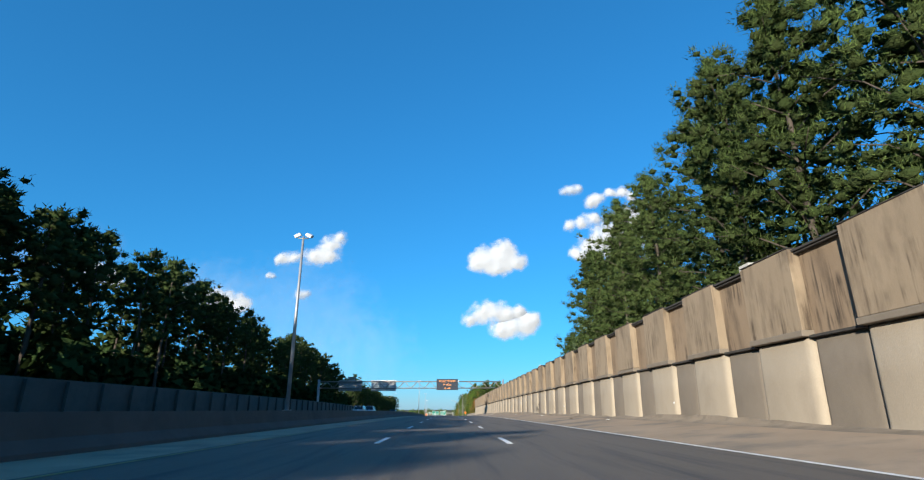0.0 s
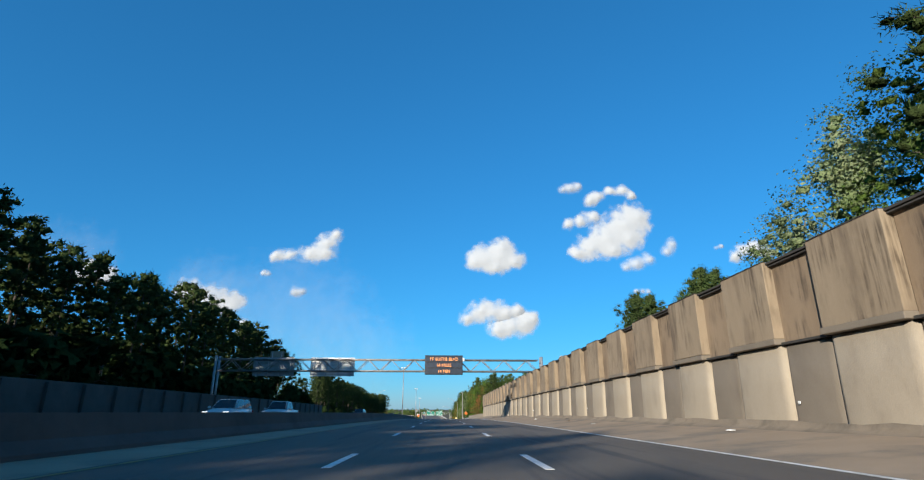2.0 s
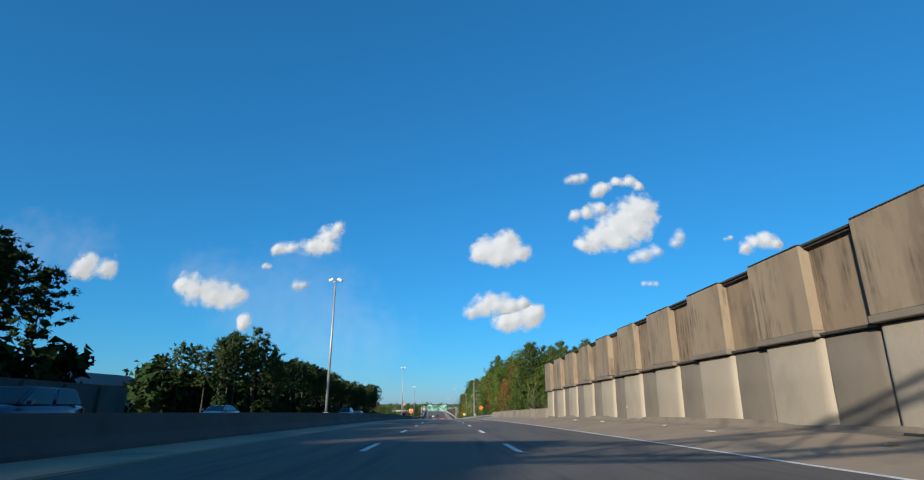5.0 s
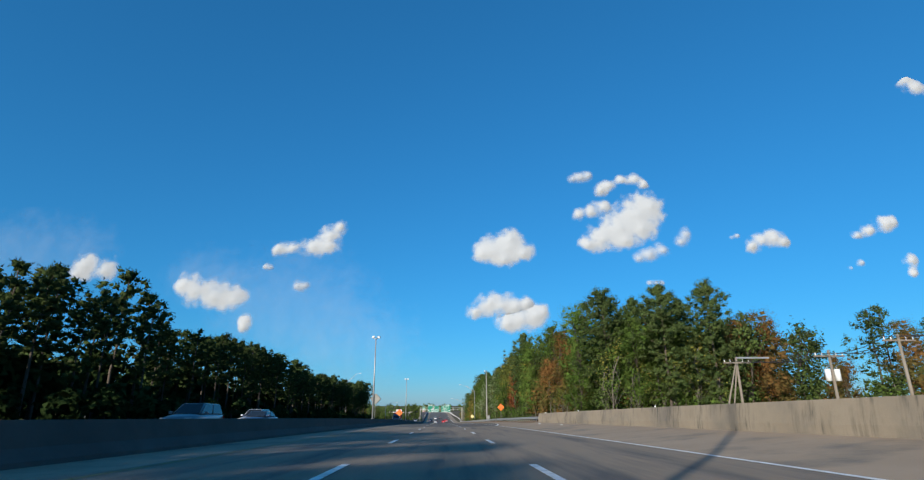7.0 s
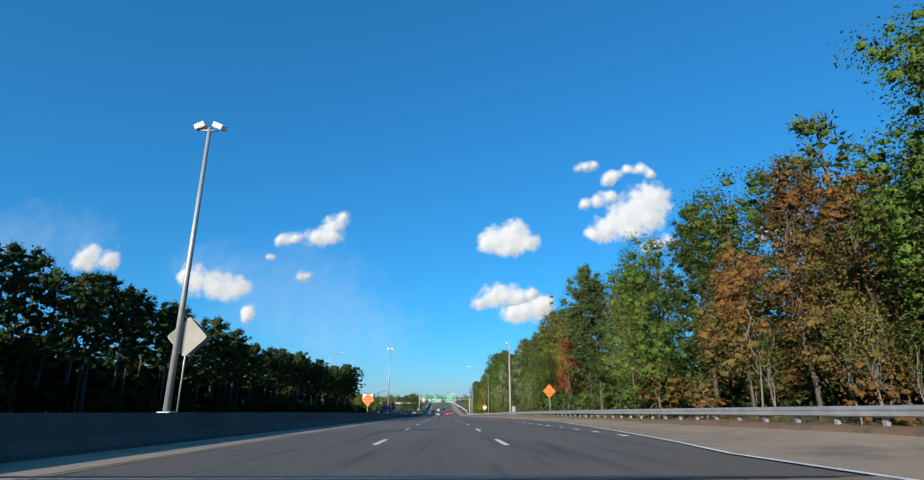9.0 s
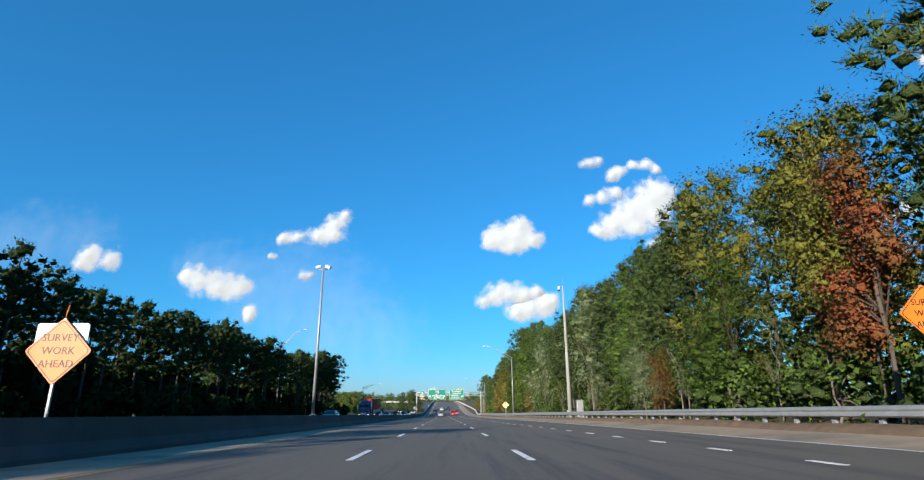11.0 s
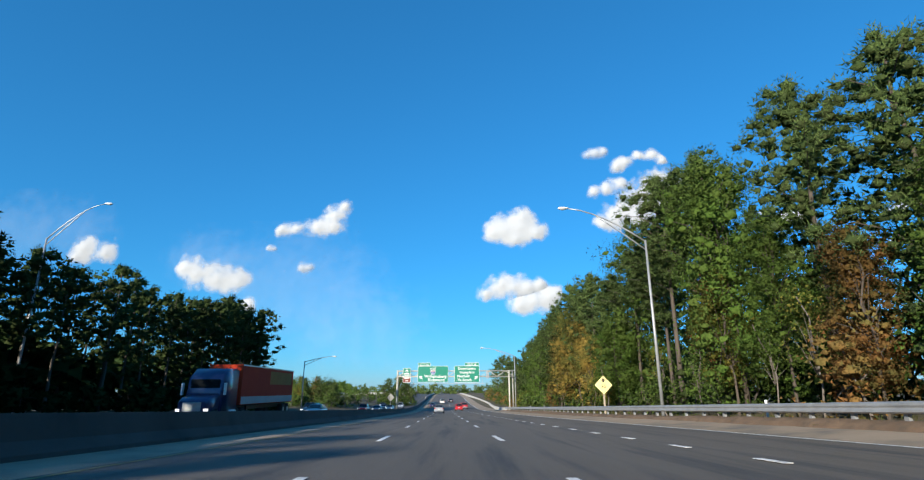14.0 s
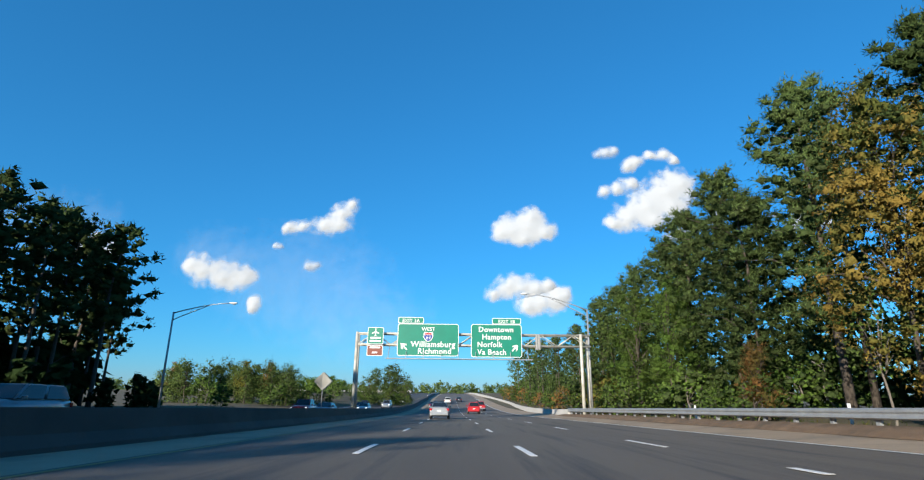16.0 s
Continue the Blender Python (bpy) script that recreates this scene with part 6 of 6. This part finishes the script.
P_SILVER = car_paint("silver_paint", (0.4, 0.41, 0.42), 0.55)
P_RED = car_paint("red_paint", (0.42, 0.012, 0.018), 0.1)
P_BLACK = car_paint("black_paint", (0.015, 0.016, 0.02), 0.1)
P_NAVY = car_paint("navy_paint", (0.015, 0.025, 0.07), 0.2)
P_WHITE = car_paint("white_paint_car", (0.52, 0.52, 0.51))
P_GREY = car_paint("grey_paint", (0.16, 0.17, 0.18), 0.4)
M_TYRE = surface("tyre_rubber", (0.012, 0.012, 0.012), (0.03, 0.03, 0.03), 5, 60, 0.9)
M_RIM = surface("alloy", (0.335, 0.335, 0.335), (0.436, 0.436, 0.436), 5, 60, 0.35, 0.8)
M_TAIL, nt_, b_ = material("tail_lamp_glass", (0.35, 0.01, 0.01), 0.15)
M_HEAD, nt_, b_ = material("headlamp", (0.85, 0.85, 0.85), 0.1)
b_.inputs["Emission Color"].default_value, b_.inputs["Emission Strength"].default_value = (1, 0.97, 0.9, 1), 0.7


def loft(bm, sections):
    """Closed rings of equal size joined in order, ends capped."""
    rings = [[bm.verts.new(p) for p in sec] for sec in sections]
    n = len(rings[0])
    for a, b in zip(rings, rings[1:]):
        for i in range(n):
            j = (i + 1) % n
            f = bm.faces.new((a[i], a[j], b[j], b[i]))
            f.smooth = True
    bm.faces.new(rings[0][::-1])
    bm.faces.new(rings[-1])
    bmesh.ops.recalc_face_normals(bm, faces=bm.faces)
    return bm


def hull_ring(y, w, z0, z1, crown=0.06, tuck=0.06):
    """One cross-section of a car's body at y: half width w, from z0 to z1."""
    return [(-w + tuck, y, z0), (-w, y, z0 + 0.16), (-w, y, z0 + 0.62 * (z1 - z0)), (-w + 0.07, y, z1 - 0.03), (-w * 0.55, y, z1 + crown * 0.7), (0, y, z1 + crown),
            (w * 0.55, y, z1 + crown * 0.7), (w - 0.07, y, z1 - 0.03), (w, y, z0 + 0.62 * (z1 - z0)), (w, y, z0 + 0.16), (w - tuck, y, z0)]


# local y points ahead; the tail is at y = 0
SHAPES = {
    # stations (y, half width, bottom, belt), cabin (y at belt rear, roof rear, roof front, belt front, roof height)
    "sedan": ([(0.0, 0.74, 0.42, 0.90), (0.10, 0.86, 0.30, 1.00), (0.9, 0.90, 0.24, 1.02), (2.4, 0.91, 0.22, 0.97), (3.6, 0.90, 0.24, 0.93), (4.35, 0.84, 0.28, 0.78), (4.62, 0.68, 0.36, 0.62)], (0.55, 1.35, 2.55, 3.45, 1.46), 0.32),
    "suv": ([(0.0, 0.80, 0.50, 1.02), (0.08, 0.90, 0.38, 1.10), (1.0, 0.94, 0.32, 1.12), (2.6, 0.95, 0.30, 1.10), (3.6, 0.94, 0.32, 1.07), (4.4, 0.88, 0.36, 0.94), (4.65, 0.74, 0.44, 0.76)], (0.08, 0.35, 2.5, 3.35, 1.76), 0.36),
    "pickup": ([(0.0, 0.84, 0.55, 1.04), (0.06, 0.95, 0.46, 1.10), (1.6, 0.98, 0.40, 1.12), (3.0, 0.99, 0.38, 1.12), (4.4, 0.98, 0.40, 1.10), (5.2, 0.94, 0.44, 1.02), (5.5, 0.84, 0.52, 0.90)], (1.75, 2.0, 3.3, 4.05, 1.84), 0.39),
}


def car(shape, paint, s, d, label, facing=0, lit=False):
    t = thing("pickup_truck" if shape == "pickup" else "car", label, "pickup" if shape == "pickup" else "car", stand(s, d, 0.0, facing) @ pose(0, 0, 0, grade_at(s) * (1 if facing == 0 else -1)), "traffic")
    st, (b0, r0, r1, b1, roof), wr = SHAPES[shape]
    body = part("body", loft(bmesh.new(), [hull_ring(*q) for q in st]), paint, t, smooth=False)
    belt = st[2][3]
    w0, w1 = st[2][1] - 0.09, st[2][1] - 0.27
    rings = [[(-w0, b0, belt), (w0, b0, belt), (w0, b1, belt - 0.02), (-w0, b1, belt - 0.02)], [(-w1, r0, roof - 0.03), (w1, r0, roof - 0.03), (w1, r1, roof - 0.02), (-w1, r1, roof - 0.02)]]
    bm = bmesh.new()
    loft(bm, rings)
    bmesh.ops.bevel(bm, geom=list(bm.edges), offset=0.06, segments=2, affect="EDGES")
    part("cabin", bm, paint, t)
    def pane(name, quad, push):
        bm = bmesh.new()
        c = sum((Vector(q) for q in quad), Vector()) / 4
        vs = [Vector(q) + (c - Vector(q)) * 0.14 for q in quad]
        n = (vs[1] - vs[0]).cross(vs[2] - vs[0]).normalized()
        if n.dot(Vector(push)) < 0:
            n = -n
        bm2 = [bm.verts.new(v + n * 0.012) for v in vs]
        bm3 = [bm.verts.new(v - n * 0.02) for v in vs]
        bm.faces.new(bm2)
        bm.faces.new(bm3[::-1])
        for i in range(4):
            j = (i + 1) % 4
            bm.faces.new((bm2[i], bm3[i], bm3[j], bm2[j]))
        bmesh.ops.recalc_face_normals(bm, faces=bm.faces)
        part(name, bm, M_GLASS_DARK, t)
    lo, hi = rings
    pane("rear_window", [lo[0], lo[1], hi[1], hi[0]], (0, -1, 0.3))
    pane("windscreen", [lo[2], lo[3], hi[3], hi[2]], (0, 1, 0.3))
    for sx, i0, i1 in ((1, 1, 2), (-1, 0, 3)):
        a0, a1, c0, c1 = Vector(lo[i0]), Vector(lo[i1]), Vector(hi[i0]), Vector(hi[i1])
        m0, m1 = a0.lerp(a1, 0.5), c0.lerp(c1, 0.5)
        pane("side_window", [a0, m0, m1, c0], (sx, 0, 0))
        pane("side_window", [m0, a1, c1, m1], (sx, 0, 0))
    L = st[-1][0]
    hw = st[2][1]
    for y in (0.95, L - 0.95):
        for sx in (-1, 1):
            bm = bmesh.new()
            rod(bm, (sx * (hw - 0.2), y, wr), (sx * (hw + 0.01), y, wr), wr, wr, 18)
            wheel = part("wheel", bm, M_TYRE, t)
            bm = bmesh.new()
            rod(bm, (sx * (hw - 0.1), y, wr), (sx * (hw + 0.02), y, wr), wr * 0.66, wr * 0.6, 14)
            part("rim", bm, M_RIM, wheel)
    for sx in (-1, 1):
        part("tail_light", box(bmesh.new(), sx * (hw - 0.16) - 0.14, sx * (hw - 0.16) + 0.14, 0.0, 0.16, belt - 0.3, belt - 0.1, 0.02), M_TAIL, t)
        part("headlight", box(bmesh.new(), sx * (hw - 0.26) - 0.15, sx * (hw - 0.26) + 0.15, L - 0.25, L - 0.02, belt - 0.36, belt - 0.2, 0.02), M_HEAD if lit else M_LENS, t)
        part("mirror", box(bmesh.new(), sx * (hw + 0.09) - 0.09, sx * (hw + 0.09) + 0.09, b1 - 0.35, b1 - 0.2, belt, belt + 0.15, 0.03), paint, t)
    part("bumper", box(bmesh.new(), -hw + 0.1, hw - 0.1, -0.07, 0.12, st[0][2] - 0.08, st[0][2] + 0.14, 0.04), paint if shape != "pickup" else M_RIM, t)
    part("bumper", box(bmesh.new(), -hw + 0.12, hw - 0.12, L - 0.1, L + 0.06, st[-1][2] - 0.06, st[-1][2] + 0.12, 0.04), paint if shape != "pickup" else M_RIM, t)
    part("plate_bar", box(bmesh.new(), -0.16, 0.16, -0.012, 0.004, st[0][2] + 0.2, st[0][2] + 0.36), M_REFLECT, t)
    return t


car("sedan", P_SILVER, 468.3, -1.05, "silver sedan with dark rear window driving in the middle lane")
car("suv", P_RED, 502.5, 3.5, "red sport utility car with red tail lights in the lane ahead")
car("pickup", P_RED, 523.0, 5.6, "dark red pickup further up the lane ahead")
car("sedan", P_NAVY, 540.0, -3.9, "dark blue sedan far ahead beside the median")
car("suv", P_WHITE, 575.0, -1.0, "white sport utility car far up the ramp")
car("sedan", P_BLACK, 590.0, 2.4, "black sedan far up the ramp")
# opposite carriageway, facing the other way
car("suv", P_WHITE, 96.0, -15.0, "white sport utility car with headlights in the shade", 180, True)
car("sedan", P_SILVER, 120.0, -18.5, "silver sedan in the shade of the pines", 180, True)
car("pickup", P_WHITE, 108.0, -14.8, "white pickup in the shade of the noise wall", 180)
car("suv", P_NAVY, 157.0, -15.0, "dark blue sport utility car with lit headlights", 180, True)
car("sedan", P_WHITE, 182.0, -18.0, "white sedan with lit headlights in the shade", 180, True)
car("suv", P_GREY, 223.0, -15.0, "grey sport utility car in the shade of the trees", 180)
car("sedan", P_NAVY, 235.0, -15.0, "dark blue sedan in the shade of the trees", 180, True)
car("suv", P_SILVER, 243.0, -18.0, "silver sport utility car in the shade of the trees", 180)
car("sedan", P_GREY, 365.0, -15.0, "grey sedan in the shade beyond the median", 180)
car("sedan", P_WHITE, 432.0, -14.5, "white sedan with lit headlights beyond the median", 180, True)
car("suv", P_GREY, 444.0, -18.0, "grey sport utility car with lit headlights beyond the median", 180, True)
car("pickup", P_RED, 486.0, -17.0, "bright red pickup with lit headlights beyond the median", 180, True)
car("sedan", P_NAVY, 482.0, -13.8, "dark sedan with lit headlights beyond the median", 180, True)
car("sedan", P_SILVER, 510.0, -14.0, "silver sedan far off beyond the median", 180, True)

for k, (s, d, shape, paint, tone) in enumerate(((526, -17.2, "sedan", P_GREY, "grey sedan"), (538, -13.6, "suv", P_SILVER, "silver sport utility car"), (551, -20.4, "sedan", P_NAVY, "dark sedan"), (572, -13.8, "pickup", P_GREY, "grey pickup"), (590, -17.0, "sedan", P_SILVER, "silver sedan"))):
    car(shape, paint, s, d, tone + " with lit headlights in far oncoming traffic", 180, True)


def lorry(s, d):
    t = thing("lorry", "blue lorry with an orange and grey box trailer in shade", "lorry", stand(s, d, 0, 180))
    P_CAB = car_paint("blue_cab_paint", (0.012, 0.026, 0.10), 0.1)
    orange = surface("orange_trailer_side", (0.55, 0.04, 0.01), (0.62, 0.058, 0.014), 0.6, 12, 0.95, relief=0.02)
    pale = surface("trailer_skirt", (0.34, 0.35, 0.35), (0.42, 0.43, 0.43), 0.8, 12, 0.5, relief=0.05)
    yellow = surface("trailer_emblem", (0.42, 0.16, 0.035), (0.48, 0.22, 0.055), 0.8, 12, 0.95, relief=0.02)
    # cab: y ahead
    def ring(y, w, z0, z1):
        return [(-w, y, z0), (-w, y, z1 - 0.15), (-w + 0.15, y, z1), (w - 0.15, y, z1), (w, y, z1 - 0.15), (w, y, z0)]
    part("cab", loft(bmesh.new(), [ring(-2.4, 1.2, 0.9, 3.75), (ring(-0.6, 1.22, 0.7, 3.7)), ring(0.15, 1.2, 0.6, 3.2), ring(0.45, 1.18, 0.6, 2.0)]), P_CAB, t)
    part("bonnet", loft(bmesh.new(), [ring(0.44, 1.1, 0.55, 1.95), ring(1.6, 1.02, 0.5, 1.75), ring(2.0, 0.9, 0.5, 1.5)]), P_CAB, t)
    part("windscreen", plate(bmesh.new(), rounded(-1.0, 1.0, 2.05, 2.95, 0.08), 0.30, 0.36), M_GLASS_DARK, t)
    part("grille", box(bmesh.new(), -0.6, 0.6, 2.0, 2.05, 0.65, 1.45, 0.02), M_RIM, t)
    part("bumper", box(bmesh.new(), -1.2, 1.2, 1.9, 2.15, 0.35, 0.65, 0.04), M_RIM, t)
    for sx in (-1, 1):
        part("headlight", box(bmesh.new(), sx * 0.9 - 0.14, sx * 0.9 + 0.14, 1.85, 2.02, 0.8, 1.05, 0.03), M_HEAD, t)
        part("mirror", box(bmesh.new(), sx * 1.45 - 0.05, sx * 1.45 + 0.08, 0.35, 0.6, 1.9, 2.7, 0.03), M_WHITE, t)
        part("fuel_tank", rod(bmesh.new(), (sx * 1.0, -2.3, 0.65), (sx * 1.0, -0.9, 0.65), 0.32, 0.32, 14), M_RIM, t)
    # trailer
    body = part("trailer_box", box(bmesh.new(), -1.28, 1.28, -16.6, -2.9, 1.15, 4.1, 0.03), orange, t)
    for sx in (-1, 1):
        x = sx * 1.285
        part("skirt_panel", box(bmesh.new(), min(x, x + sx * 0.012), max(x, x + sx * 0.012), -16.5, -3.0, 1.2, 1.75), pale, t)
        part("emblem_panel", box(bmesh.new(), min(x, x + sx * 0.012), max(x, x + sx * 0.012), -16.0, -9.5, 2.7, 3.8), yellow, t)
        part("top_rail", box(bmesh.new(), min(x, x + sx * 0.03), max(x, x + sx * 0.03), -16.6, -2.9, 4.0, 4.1), M_RIM, t)
    part("chassis", box(bmesh.new(), -0.5, 0.5, -16.2, 1.6, 0.75, 1.05), M_BLACK, t)
    for y in (1.1, -2.6, -3.8, -14.2, -15.5):
        for sx in (-1, 1):
            wheel = part("wheel", rod(bmesh.new(), (sx * 0.75, y, 0.5), (sx * 1.22, y, 0.5), 0.5, 0.5, 18), M_TYRE, t)
            part("rim", rod(bmesh.new(), (sx * 1.0, y, 0.5), (sx * 1.24, y, 0.5), 0.28, 0.24, 12), M_RIM, wheel)
    for sx in (-1, 1):
        part("landing_leg", box(bmesh.new(), sx * 0.8 - 0.06, sx * 0.8 + 0.06, -5.6, -5.45, 0.3, 1.15), M_BLACK, t)


lorry(405.3, -16.5)


# ---- white terrace behind the far trees ----
def terrace():
    t = thing("house", "long white two-storey terrace with grey roof behind the trees", "house", stand(232, -64, 0.6))
    part("wall", box(bmesh.new(), -4, 4, -16, 16, 0, 5.2, 0.03), M_WHITE, t)
    bm = bmesh.new()
    sec = lambda y: [(-4.4, y, 5.2), (4.4, y, 5.2), (0, y, 7.4)]
    loft(bm, [sec(-16.3), sec(16.3)])
    for f in bm.faces:
        f.smooth = False
    part("roof", bm, surface("grey_shingle", (0.10, 0.10, 0.10), (0.16, 0.155, 0.15), 2, 20), t)
    for k in range(10):
        for z in (0.9, 3.3):
            y = -14.4 + k * 3.2
            w = part("window", box(bmesh.new(), 4.002, 4.06, y - 0.5, y + 0.5, z, z + 1.3, 0.01), M_WHITE, t)
            part("pane", box(bmesh.new(), 4.061, 4.075, y - 0.4, y + 0.4, z + 0.1, z + 1.2), M_GLASS_DARK, w)


terrace()
